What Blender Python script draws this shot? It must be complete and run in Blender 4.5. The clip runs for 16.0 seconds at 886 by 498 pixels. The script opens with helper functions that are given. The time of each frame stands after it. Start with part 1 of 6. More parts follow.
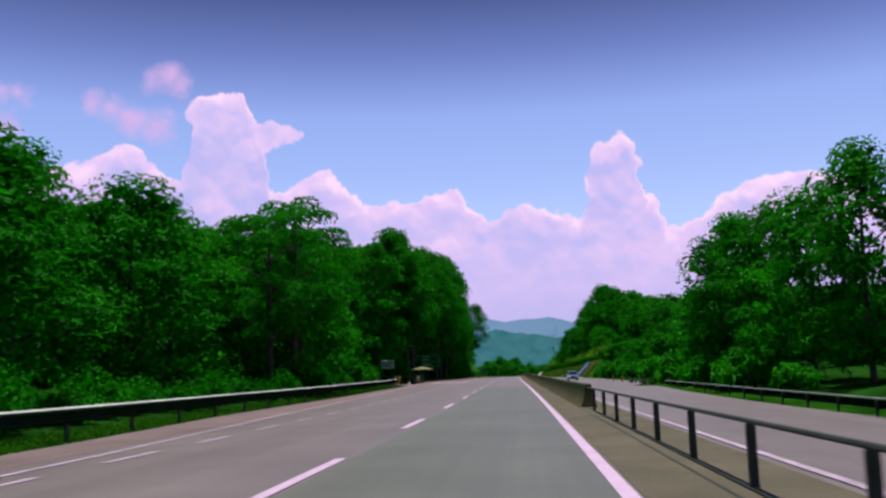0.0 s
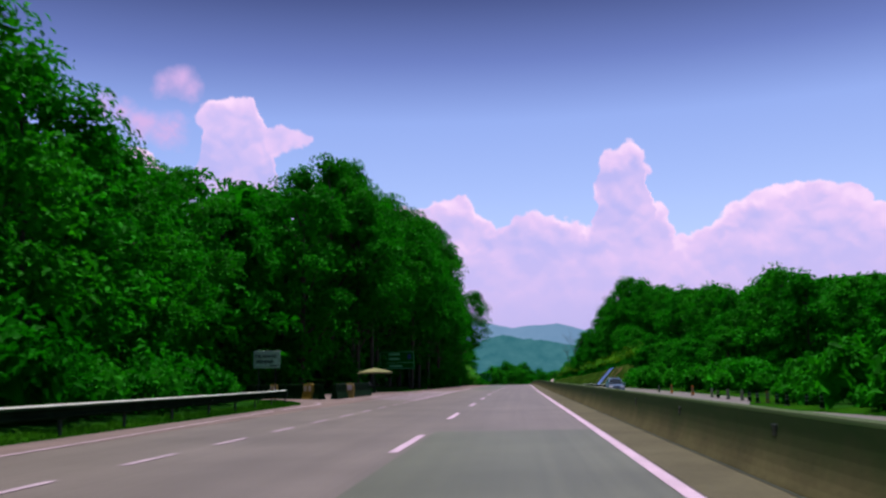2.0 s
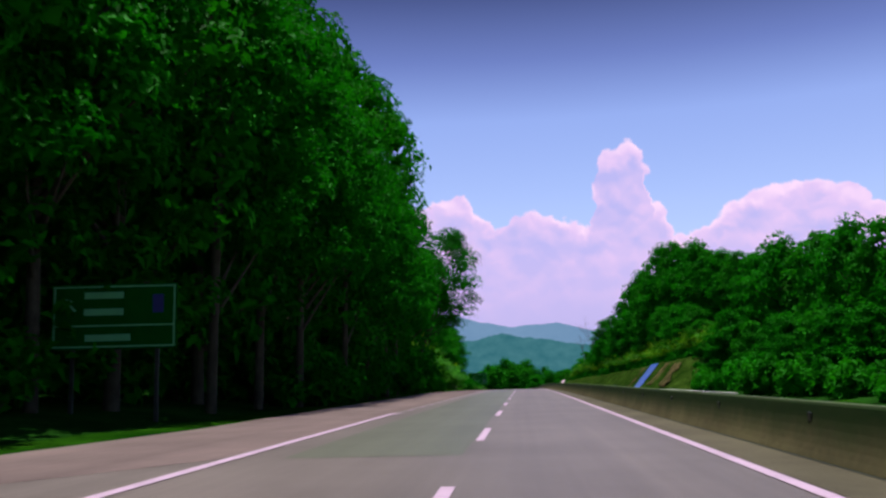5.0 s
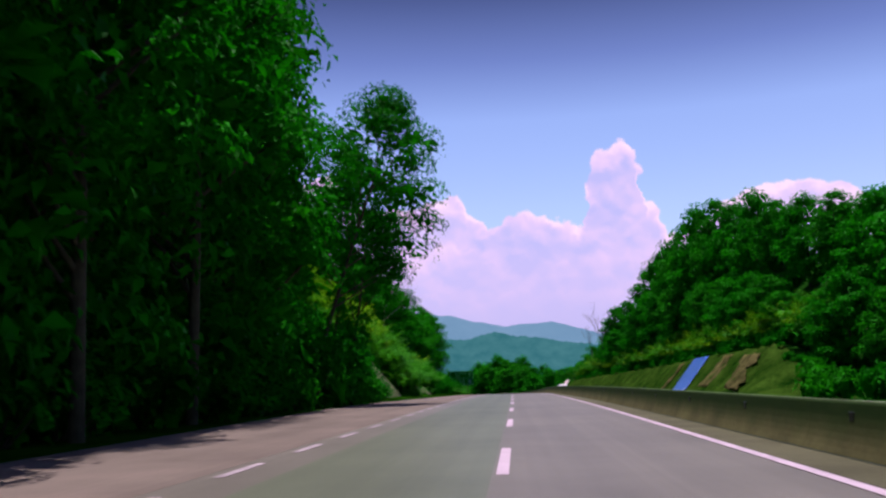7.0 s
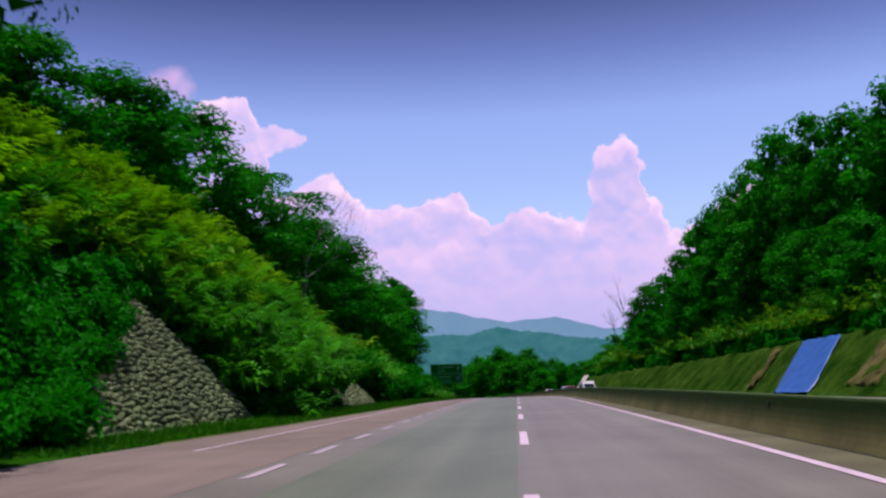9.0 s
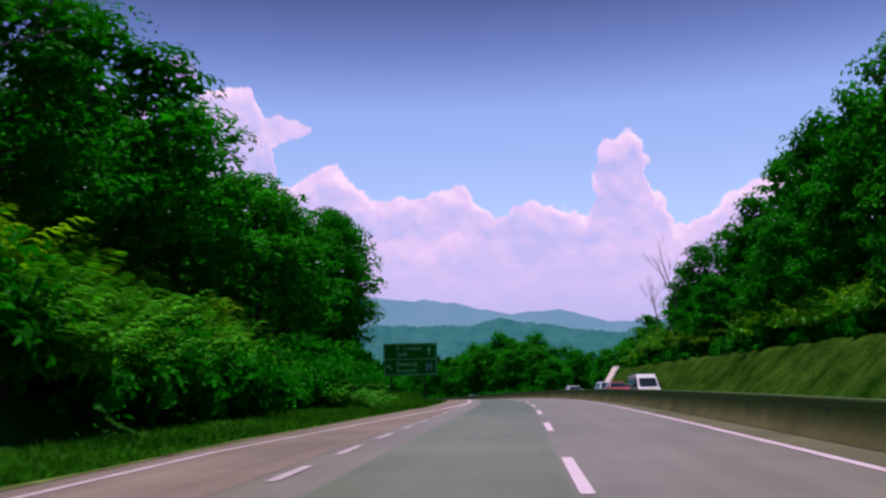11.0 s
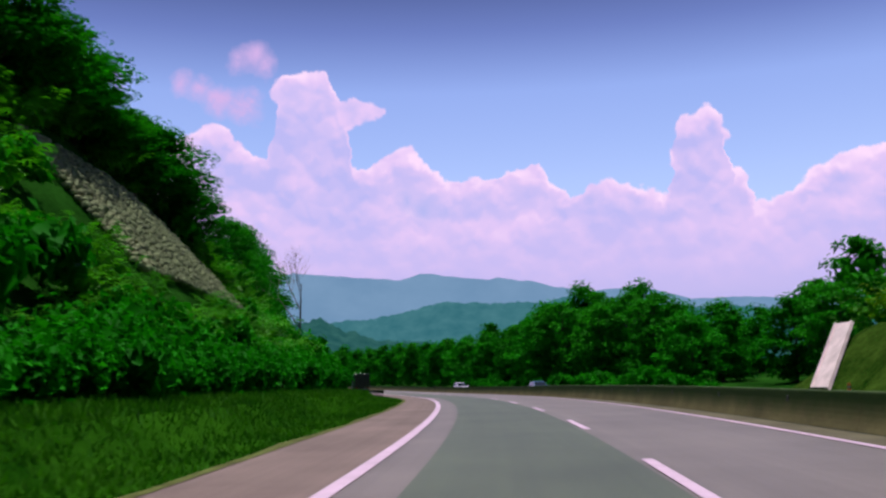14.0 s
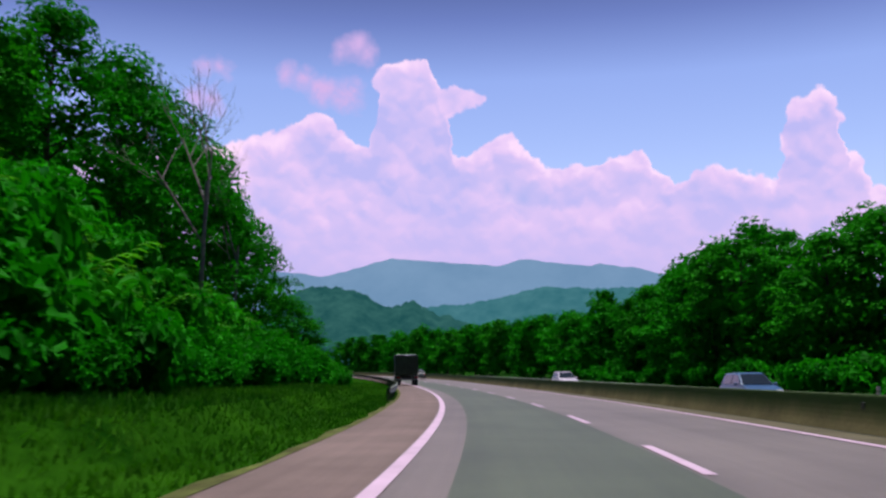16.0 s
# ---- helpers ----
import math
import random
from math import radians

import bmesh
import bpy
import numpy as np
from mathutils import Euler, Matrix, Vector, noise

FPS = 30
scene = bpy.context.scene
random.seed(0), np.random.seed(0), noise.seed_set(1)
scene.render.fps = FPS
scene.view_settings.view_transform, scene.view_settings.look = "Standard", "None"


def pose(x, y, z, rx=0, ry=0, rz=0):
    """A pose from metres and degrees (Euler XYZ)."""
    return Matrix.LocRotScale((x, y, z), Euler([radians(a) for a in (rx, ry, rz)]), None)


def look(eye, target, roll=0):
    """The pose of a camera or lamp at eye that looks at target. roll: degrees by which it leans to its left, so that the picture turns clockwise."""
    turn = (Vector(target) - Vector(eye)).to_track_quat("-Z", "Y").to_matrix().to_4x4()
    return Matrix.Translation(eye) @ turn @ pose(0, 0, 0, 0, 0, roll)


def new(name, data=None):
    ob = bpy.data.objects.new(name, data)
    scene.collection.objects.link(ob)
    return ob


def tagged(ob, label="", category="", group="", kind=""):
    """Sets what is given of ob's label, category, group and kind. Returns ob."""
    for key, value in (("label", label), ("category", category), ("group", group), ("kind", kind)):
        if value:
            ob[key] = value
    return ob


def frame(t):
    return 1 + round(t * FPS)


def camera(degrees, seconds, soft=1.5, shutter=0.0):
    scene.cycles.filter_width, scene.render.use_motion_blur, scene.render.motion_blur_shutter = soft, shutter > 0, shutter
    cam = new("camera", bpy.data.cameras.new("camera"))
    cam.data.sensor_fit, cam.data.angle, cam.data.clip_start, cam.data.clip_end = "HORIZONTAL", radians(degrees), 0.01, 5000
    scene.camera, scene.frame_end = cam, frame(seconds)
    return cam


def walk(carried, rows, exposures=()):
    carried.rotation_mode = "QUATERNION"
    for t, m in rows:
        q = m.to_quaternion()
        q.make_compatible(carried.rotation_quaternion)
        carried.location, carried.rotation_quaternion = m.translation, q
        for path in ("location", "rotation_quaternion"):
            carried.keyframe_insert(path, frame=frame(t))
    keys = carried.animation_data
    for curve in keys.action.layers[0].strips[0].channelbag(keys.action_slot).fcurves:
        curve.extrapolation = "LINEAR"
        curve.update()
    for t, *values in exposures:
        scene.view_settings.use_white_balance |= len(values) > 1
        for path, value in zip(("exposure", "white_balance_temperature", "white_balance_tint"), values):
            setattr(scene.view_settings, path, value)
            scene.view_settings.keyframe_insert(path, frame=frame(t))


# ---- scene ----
cam = camera(50.99, 16.0, soft=2.5, shutter=0.12)
PATH = [
    (0.0, pose(-0.952, 0.010, 1.150, 98.050, 1.764, 4.211)),
    (0.5, pose(-0.925, 13.611, 1.207, 98.128, 2.172, 4.346)),
    (1.0, pose(-0.968, 27.196, 1.278, 98.202, 1.964, 4.427)),
    (1.5, pose(-1.101, 40.767, 1.365, 98.262, 1.508, 4.564)),
    (2.0, pose(-1.293, 54.324, 1.466, 98.427, 1.090, 4.613)),
    (2.5, pose(-1.512, 67.867, 1.579, 98.602, 0.860, 4.762)),
    (3.0, pose(-1.740, 81.398, 1.692, 98.528, 0.925, 4.794)),
    (3.5, pose(-1.966, 94.921, 1.802, 98.520, 0.992, 4.818)),
    (4.0, pose(-2.174, 108.436, 1.911, 98.480, 1.185, 4.737)),
    (4.5, pose(-2.352, 121.946, 2.018, 98.460, 1.310, 4.644)),
    (5.0, pose(-2.494, 135.456, 2.123, 98.472, 1.345, 4.567)),
    (5.5, pose(-2.599, 148.966, 2.226, 98.499, 1.344, 4.494)),
    (6.0, pose(-2.677, 162.481, 2.321, 98.520, 1.362, 4.416)),
    (6.5, pose(-2.742, 176.005, 2.410, 98.516, 1.454, 4.323)),
    (7.0, pose(-2.800, 189.546, 2.493, 98.475, 1.560, 4.181)),
    (7.5, pose(-2.824, 203.113, 2.569, 98.429, 1.499, 3.998)),
    (8.0, pose(-2.797, 216.714, 2.638, 98.448, 1.905, 4.145)),
    (8.5, pose(-2.796, 230.364, 2.695, 98.445, 2.140, 4.432)),
    (9.0, pose(-2.888, 244.073, 2.731, 98.287, 1.852, 4.408)),
    (9.5, pose(-3.040, 257.848, 2.746, 98.112, 1.577, 4.446)),
    (10.0, pose(-3.196, 271.694, 2.738, 98.090, 1.488, 4.491)),
    (10.5, pose(-3.307, 285.615, 2.708, 97.997, 1.386, 4.499)),
    (11.0, pose(-3.380, 299.613, 2.656, 97.813, 1.247, 4.536)),
    (11.5, pose(-3.434, 313.684, 2.574, 97.594, 1.112, 4.679)),
    (12.0, pose(-3.499, 327.813, 2.457, 97.402, 1.020, 5.007)),
    (12.5, pose(-3.691, 341.955, 2.305, 97.295, 1.011, 5.599)),
    (13.0, pose(-4.155, 356.087, 2.116, 97.253, 1.132, 6.481)),
    (13.5, pose(-4.899, 370.199, 1.892, 97.034, 1.352, 7.601)),
    (14.0, pose(-5.893, 384.306, 1.632, 96.699, 1.324, 9.242)),
    (14.5, pose(-7.321, 398.383, 1.336, 96.456, 1.038, 11.095)),
    (15.0, pose(-9.323, 412.401, 1.004, 96.456, 0.783, 12.749)),
    (15.5, pose(-11.657, 426.381, 0.635, 96.196, 0.827, 14.086)),
    (16.0, pose(-14.255, 440.328, 0.230, 96.016, 0.515, 15.369)),
]
walk(cam, PATH, [(0.0, 0.0), (4.0, 0.0), (6.5, 0.05), (7.5, 0.13), (8.2, 0.13), (9.2, 0.0), (16.0, 0.0)])

# ---- world, sun ----
SUN_AZ, SUN_EL = 2.0, 81.0   # degrees right of +y, degrees up


def link(nt, a, b):
    nt.links.new(a, b)


def math_node(nt, op, a, b=None, c=None, clamp=False):
    n = nt.nodes.new("ShaderNodeMath")
    n.operation, n.use_clamp = op, clamp
    for i, v in enumerate((a, b, c)):
        if v is None:
            continue
        if isinstance(v, (int, float)):
            n.inputs[i].default_value = v
        else:
            nt.links.new(v, n.inputs[i])
    return n.outputs[0]


def ramp_node(nt, fac, stops, mode="LINEAR"):
    n = nt.nodes.new("ShaderNodeValToRGB")
    n.color_ramp.interpolation = mode
    el = n.color_ramp.elements
    while len(el) > 1:
        el.remove(el[-1])
    el[0].position, el[0].color = stops[0][0], (*stops[0][1], 1)
    for p, c in stops[1:]:
        e = el.new(p)
        e.color = (*c, 1)
    nt.links.new(fac, n.inputs[0])
    return n.outputs[0]


def mix_color(nt, fac, a, b, mode="MIX"):
    n = nt.nodes.new("ShaderNodeMix")
    n.data_type, n.blend_type = "RGBA", mode
    for sock, v in ((n.inputs[0], fac), (n.inputs[6], a), (n.inputs[7], b)):
        if isinstance(v, (int, float)):
            sock.default_value = v
        elif isinstance(v, tuple):
            sock.default_value = (*v, 1)
        else:
            nt.links.new(v, sock)
    return n.outputs[2]


def noise_node(nt, vec, scale, detail=4.0, rough=0.55, kind="FBM"):
    n = nt.nodes.new("ShaderNodeTexNoise")
    n.inputs["Scale"].default_value, n.inputs["Detail"].default_value = scale, detail
    n.inputs["Roughness"].default_value = rough
    if vec is not None:
        nt.links.new(vec, n.inputs["Vector"])
    return n.outputs["Fac"]


def build_world():
    w = bpy.data.worlds.new("sky")
    scene.world = w
    w.use_nodes = True
    nt = w.node_tree
    nt.nodes.clear()
    out = nt.nodes.new("ShaderNodeOutputWorld")
    bg = nt.nodes.new("ShaderNodeBackground")
    sky = nt.nodes.new("ShaderNodeTexSky")
    sky.sky_type, sky.sun_disc = "NISHITA", False
    sky.sun_elevation, sky.sun_rotation = radians(SUN_EL), radians(SUN_AZ)
    sky.air_density, sky.dust_density, sky.ozone_density = 1.0, 0.4, 2.0
    tc = nt.nodes.new("ShaderNodeTexCoord")
    sep = nt.nodes.new("ShaderNodeSeparateXYZ")
    link(nt, tc.outputs["Generated"], sep.inputs[0])
    az = math_node(nt, "MULTIPLY", math_node(nt, "ARCTAN2", sep.outputs[0], sep.outputs[1]), 180 / math.pi)
    el = math_node(nt, "MULTIPLY", math_node(nt, "ARCSINE", sep.outputs[2]), 180 / math.pi)
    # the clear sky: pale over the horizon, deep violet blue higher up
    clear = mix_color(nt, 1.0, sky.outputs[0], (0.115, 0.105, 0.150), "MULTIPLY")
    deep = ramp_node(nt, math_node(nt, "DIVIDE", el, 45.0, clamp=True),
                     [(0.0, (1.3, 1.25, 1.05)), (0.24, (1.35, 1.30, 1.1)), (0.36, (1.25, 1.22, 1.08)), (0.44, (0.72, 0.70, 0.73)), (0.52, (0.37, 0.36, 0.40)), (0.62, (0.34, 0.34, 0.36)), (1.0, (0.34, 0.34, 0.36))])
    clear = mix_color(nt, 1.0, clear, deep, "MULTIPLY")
    # cumulus: the bank's upper edge by bearing and elevation, and the billows that hang out over it
    billows = [(-12.9, 15.05, 0.28), (-13.5, 15.1, 0.5), (-14.3, 15.0, 0.75), (-15.2, 14.6, 0.9), (-17.4, 16.6, 0.8), (-18.6, 16.2, 0.9), (-23.0, 13.1, 1.0), (-11.4, 11.8, 1.0), (-3.4, 10.7, 0.75), (1.3, 9.7, 0.8),
               (7.5, 13.4, 0.8), (6.1, 13.3, 0.7), (8.0, 12.5, 0.62), (5.7, 11.5, 0.75), (8.7, 9.9, 0.72), (15.4, 10.1, 1.0), (18.0, 10.2, 1.0)]
    shreds = [(-30.1, 16.5, 0.4), (-29.0, 16.5, 0.5), (-30.3, 14.7, 0.55), (-29.4, 14.6, 0.55), (-25.0, 16.5, 0.5), (-23.8, 16.0, 0.6), (-22.6, 15.5, 0.8), (-21.2, 15.2, 0.85), (-21.6, 17.9, 0.55), (-20.6, 18.1, 0.75), (-19.9, 17.6, 0.5)]

    def push(scale, detail, size):
        n = nt.nodes.new("ShaderNodeTexNoise")
        n.inputs["Scale"].default_value, n.inputs["Detail"].default_value, n.inputs["Roughness"].default_value = scale, detail, 0.55
        link(nt, tc.outputs["Generated"], n.inputs["Vector"])
        v = nt.nodes.new("ShaderNodeVectorMath")
        v.operation = "MULTIPLY_ADD"
        link(nt, n.outputs["Color"], v.inputs[0])
        v.inputs[1].default_value, v.inputs[2].default_value = (size, size, 0), (-size / 2, -size / 2 - 0.04, 0)
        return v.outputs[0]

    def plus(p, q):
        v = nt.nodes.new("ShaderNodeVectorMath")
        link(nt, p, v.inputs[0])
        link(nt, q, v.inputs[1])
        return v.outputs[0]

    def field(p, spots, first):
        f = first
        for a, e, r in spots:
            v = nt.nodes.new("ShaderNodeVectorMath")
            v.operation = "DISTANCE"
            link(nt, p, v.inputs[0])
            v.inputs[1].default_value = (a, e, 0)
            d = math_node(nt, "SUBTRACT", r, v.outputs["Value"])
            f = d if f is None else math_node(nt, "SMOOTH_MAX", f, d, 0.35)
        return f

    cb = nt.nodes.new("ShaderNodeCombineXYZ")
    link(nt, az, cb.inputs[0])
    link(nt, el, cb.inputs[1])
    warp = plus(push(38.0, 2.0, 0.8), push(80.0, 3.0, 0.8))
    warped = plus(cb.outputs[0], warp)
    raised = nt.nodes.new("ShaderNodeVectorMath")
    link(nt, warped, raised.inputs[0])
    raised.inputs[1].default_value = (0.22, 0.50, 0)
    edge_west = [(-60, 8.5), (-45, 10.0), (-34, 11.6), (-30, 11.8), (-28.5, 12.3), (-27, 12.6), (-25.6, 13.1), (-24.4, 13.7), (-23.2, 14.1), (-22.3, 14.0), (-21.7, 13.1), (-20.8, 12.4), (-19.9, 12.2), (-19.5, 13.6), (-19.3, 16.2),
                 (-18.4, 17.2), (-17.4, 17.3), (-16.4, 17.5), (-15.8, 16.6), (-15.2, 15.6), (-14.8, 13.4), (-14.5, 11.9), (-14.0, 11.6), (-13.2, 12.0), (-12.4, 12.5), (-11.3, 12.8), (-10.4, 12.3), (-9.6, 11.4), (-8.6, 10.7), (-8, 10.7)]
    edge_east = [(-8, 10.7), (-7, 11.0), (-5.6, 10.8), (-4.2, 11.4), (-2.8, 11.55), (-2.5, 10.6), (-1.7, 10.2), (-1.3, 9.5), (-0.6, 9.55), (0.3, 10.2), (1.4, 10.45), (2.3, 10.1), (3.5, 9.8), (4.8, 9.4), (5.2, 10.8), (5.4, 13.5),
                 (6.7, 14.05), (7.8, 14.3), (8.25, 13.4), (8.4, 10.7), (9.0, 10.6), (9.45, 9.9), (9.7, 8.6), (11, 8.7), (12, 9.4), (13.4, 10.3), (14.4, 10.9), (16.3, 11.2), (18, 11.2), (20.2, 10.7), (22, 9.0), (60, 7.5)]

    def edge_height(p_az, rows):
        a0, a1 = rows[0][0], rows[-1][0]
        fac = math_node(nt, "DIVIDE", math_node(nt, "SUBTRACT", p_az, a0), a1 - a0, clamp=True)
        return math_node(nt, "MULTIPLY", ramp_node(nt, fac, [((a - a0) / (a1 - a0), (e / 20,) * 3) for a, e in rows]), 20.0)

    def bank(p):
        sp = nt.nodes.new("ShaderNodeSeparateXYZ")
        link(nt, p, sp.inputs[0])
        east = math_node(nt, "GREATER_THAN", sp.outputs[0], -8.0)
        west_top, east_top = edge_height(sp.outputs[0], edge_west), edge_height(sp.outputs[0], edge_east)
        top = math_node(nt, "ADD", west_top, math_node(nt, "MULTIPLY", east, math_node(nt, "SUBTRACT", east_top, west_top)))
        return field(p, billows, math_node(nt, "SUBTRACT", top, sp.outputs[1]))

    depth = bank(warped)
    above = bank(raised.outputs[0])
    mask = math_node(nt, "ADD", math_node(nt, "MULTIPLY", depth, 6.0), 0.6, clamp=True)
    # rounded billows, lit from above
    def puff(lift, size):
        v = nt.nodes.new("ShaderNodeVectorMath")
        link(nt, warped, v.inputs[0])
        v.inputs[1].default_value = (0.2 * lift, lift, 0)
        n = nt.nodes.new("ShaderNodeTexVoronoi")
        n.feature, n.voronoi_dimensions = "SMOOTH_F1", "2D"
        n.inputs["Scale"].default_value, n.inputs["Smoothness"].default_value = 1.0 / size, 0.35
        link(nt, v.outputs[0], n.inputs["Vector"])
        return n.outputs["Distance"]

    relief = math_node(nt, "ADD", math_node(nt, "MULTIPLY", math_node(nt, "SUBTRACT", puff(0.5, 2.1), puff(0.0, 2.1)), 0.55), math_node(nt, "MULTIPLY", math_node(nt, "SUBTRACT", puff(0.25, 0.95), puff(0.0, 0.95)), 0.30))
    lit = math_node(nt, "MINIMUM", math_node(nt, "MAXIMUM", math_node(nt, "SUBTRACT", depth, above), -0.5), 0.6)
    rim = math_node(nt, "SUBTRACT", 1.0, math_node(nt, "DIVIDE", depth, 1.3), clamp=True)
    drift = noise_node(nt, tc.outputs["Generated"], 11.0, 3.0, 0.5)
    shade = math_node(nt, "ADD", math_node(nt, "MULTIPLY", relief, 0.9), math_node(nt, "ADD", math_node(nt, "MULTIPLY", math_node(nt, "MULTIPLY", lit, rim), 0.30), math_node(nt, "ADD", math_node(nt, "MULTIPLY", drift, 0.9), math_node(nt, "SUBTRACT", math_node(nt, "MULTIPLY", rim, 0.24), 0.17))))
    body = ramp_node(nt, shade, [(0.10, (0.52, 0.50, 0.92)), (0.32, (0.66, 0.55, 0.93)), (0.50, (0.80, 0.60, 0.95)), (0.74, (1.0, 0.74, 1.0))])
    low = ramp_node(nt, math_node(nt, "DIVIDE", el, 12.0, clamp=True), [(0.0, (0.42, 0.45, 0.82)), (0.45, (0.62, 0.52, 0.90)), (0.75, (0.76, 0.57, 0.93))])
    body = mix_color(nt, math_node(nt, "MULTIPLY", math_node(nt, "SUBTRACT", 9.0, el, clamp=False), 0.18, clamp=True), body, low)
    gap = math_node(nt, "MULTIPLY", field(warped, [(-11.2, 9.6, 1.1), (-10.2, 9.1, 1.2), (-9.0, 8.9, 0.7), (0.1, 9.2, 0.5)], None), 0.8, clamp=True)
    body = mix_color(nt, gap, body, (0.47, 0.49, 0.90))
    # thin torn shreds over the bank
    wisp = noise_node(nt, tc.outputs["Generated"], 34.0, 7.0, 0.62)
    torn = plus(cb.outputs[0], plus(push(22.0, 5.0, 1.6), push(70.0, 5.0, 1.1)))
    soft_patch = math_node(nt, "ADD", math_node(nt, "MULTIPLY", field(torn, shreds, None), 0.95), 0.42, clamp=True)
    thin = math_node(nt, "MULTIPLY", soft_patch, math_node(nt, "MULTIPLY", math_node(nt, "SUBTRACT", wisp, 0.27), 4.0, clamp=True))
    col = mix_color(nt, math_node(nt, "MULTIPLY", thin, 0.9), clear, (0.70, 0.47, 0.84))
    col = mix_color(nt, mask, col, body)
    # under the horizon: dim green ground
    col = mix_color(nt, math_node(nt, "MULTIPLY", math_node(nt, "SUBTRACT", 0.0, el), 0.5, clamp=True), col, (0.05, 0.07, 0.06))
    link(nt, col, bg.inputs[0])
    bg.inputs[1].default_value = 1.0
    link(nt, bg.outputs[0], out.inputs[0])


build_world()
sun = new("sun", bpy.data.lights.new("sun", "SUN"))
sun.data.energy, sun.data.angle, sun.data.color = 4.8, radians(0.55), (1.0, 0.95, 0.91)
_a, _e = radians(SUN_AZ), radians(SUN_EL)
sun.matrix_world = look((0, 0, 60), Vector((0, 0, 60)) - Vector((math.sin(_a) * math.cos(_e), math.cos(_a) * math.cos(_e), math.sin(_e))))

# ---- materials ----


def material(name, base, rough=0.8, metal=0.0, vary=0.25, scale=3.0, fine=60.0, bump=0.15, spec=0.4, dist=0.01, tint=None, coords="Object", per_island=0.0, per_object=0.0, trans=0.0, streak=0.0, glint=None):
    m = bpy.data.materials.new(name)
    m.use_nodes = True
    nt = m.node_tree
    b = nt.nodes["Principled BSDF"]
    tc = nt.nodes.new("ShaderNodeTexCoord")
    vec = tc.outputs[coords]
    big, small = noise_node(nt, vec, scale, 5.0), noise_node(nt, vec, fine, 3.0)
    f = math_node(nt, "ADD", math_node(nt, "MULTIPLY", math_node(nt, "SUBTRACT", big, 0.5), 2.2), math_node(nt, "MULTIPLY", math_node(nt, "SUBTRACT", small, 0.5), 1.0))
    lo = tuple(c * (1 - vary) for c in base)
    hi = tuple(min(1.0, c * (1 + vary)) for c in (tint or base))
    col = mix_color(nt, math_node(nt, "ADD", f, 0.5, clamp=True), lo, hi)
    if streak:                    # worn tracks and stains drawn out along the lane
        for stretch, amount in (((1.7, 0.012, 1.0), streak), ((7.0, 0.05, 1.0), streak * 0.5), ((0.5, 0.09, 1.0), streak * 0.6)):
            mp = nt.nodes.new("ShaderNodeMapping")
            mp.inputs["Scale"].default_value = stretch
            link(nt, tc.outputs["UV"], mp.inputs["Vector"])
            k = math_node(nt, "ADD", math_node(nt, "MULTIPLY", math_node(nt, "SUBTRACT", noise_node(nt, mp.outputs[0], 1.0, 3.0), 0.5), 4.0 * amount), 1.0)
            cb = nt.nodes.new("ShaderNodeCombineXYZ")
            for i in range(3):
                link(nt, k, cb.inputs[i])
            col = mix_color(nt, 1.0, col, cb.outputs[0], "MULTIPLY")
    if per_island:
        g = nt.nodes.new("ShaderNodeNewGeometry")
        k = math_node(nt, "ADD", math_node(nt, "MULTIPLY", g.outputs["Random Per Island"], 2 * per_island), 1 - per_island)
        cb = nt.nodes.new("ShaderNodeCombineXYZ")
        for i in range(3):
            link(nt, k, cb.inputs[i])
        col = mix_color(nt, 1.0, col, cb.outputs[0], "MULTIPLY")
    if per_object:
        oi = nt.nodes.new("ShaderNodeObjectInfo")
        k = math_node(nt, "ADD", math_node(nt, "MULTIPLY", oi.outputs["Random"], 2 * per_object), 1 - per_object)
        cb = nt.nodes.new("ShaderNodeCombineXYZ")
        link(nt, k, cb.inputs[0])
        link(nt, math_node(nt, "ADD", math_node(nt, "MULTIPLY", k, 0.6), 0.4), cb.inputs[1])
        link(nt, k, cb.inputs[2])
        col = mix_color(nt, 1.0, col, cb.outputs[0], "MULTIPLY")
    link(nt, col, b.inputs["Base Color"])
    b.inputs["Roughness"].default_value, b.inputs["Metallic"].default_value = rough, metal
    b.inputs["Specular IOR Level"].default_value = spec
    if glint:
        b.inputs["Specular Tint"].default_value = (*glint, 1)
    if bump:
        bn = nt.nodes.new("ShaderNodeBump")
        bn.inputs["Strength"].default_value, bn.inputs["Distance"].default_value = bump, dist
        link(nt, small, bn.inputs["Height"])
        link(nt, bn.outputs[0], b.inputs["Normal"])
    if trans:
        tr = nt.nodes.new("ShaderNodeBsdfTranslucent")
        link(nt, mix_color(nt, 1.0, col, (1.2, 1.4, 0.5), "MULTIPLY"), tr.inputs[0])
        mx = nt.nodes.new("ShaderNodeMixShader")
        mx.inputs[0].default_value = trans
        link(nt, b.outputs[0], mx.inputs[1])
        link(nt, tr.outputs[0], mx.inputs[2])
        link(nt, mx.outputs[0], nt.nodes["Material Output"].inputs[0])
    return m


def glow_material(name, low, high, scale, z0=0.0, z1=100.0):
    """Far distance as an unlit glow, the air's haze put into its colour."""
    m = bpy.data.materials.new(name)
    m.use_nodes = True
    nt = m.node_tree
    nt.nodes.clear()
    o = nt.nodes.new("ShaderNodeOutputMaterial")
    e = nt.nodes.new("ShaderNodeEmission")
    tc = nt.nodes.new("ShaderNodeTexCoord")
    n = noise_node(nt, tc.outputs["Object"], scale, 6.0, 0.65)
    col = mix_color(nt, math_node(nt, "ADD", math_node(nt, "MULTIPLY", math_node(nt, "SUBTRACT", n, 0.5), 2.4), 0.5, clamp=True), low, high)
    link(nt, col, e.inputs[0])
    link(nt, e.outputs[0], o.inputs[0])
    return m


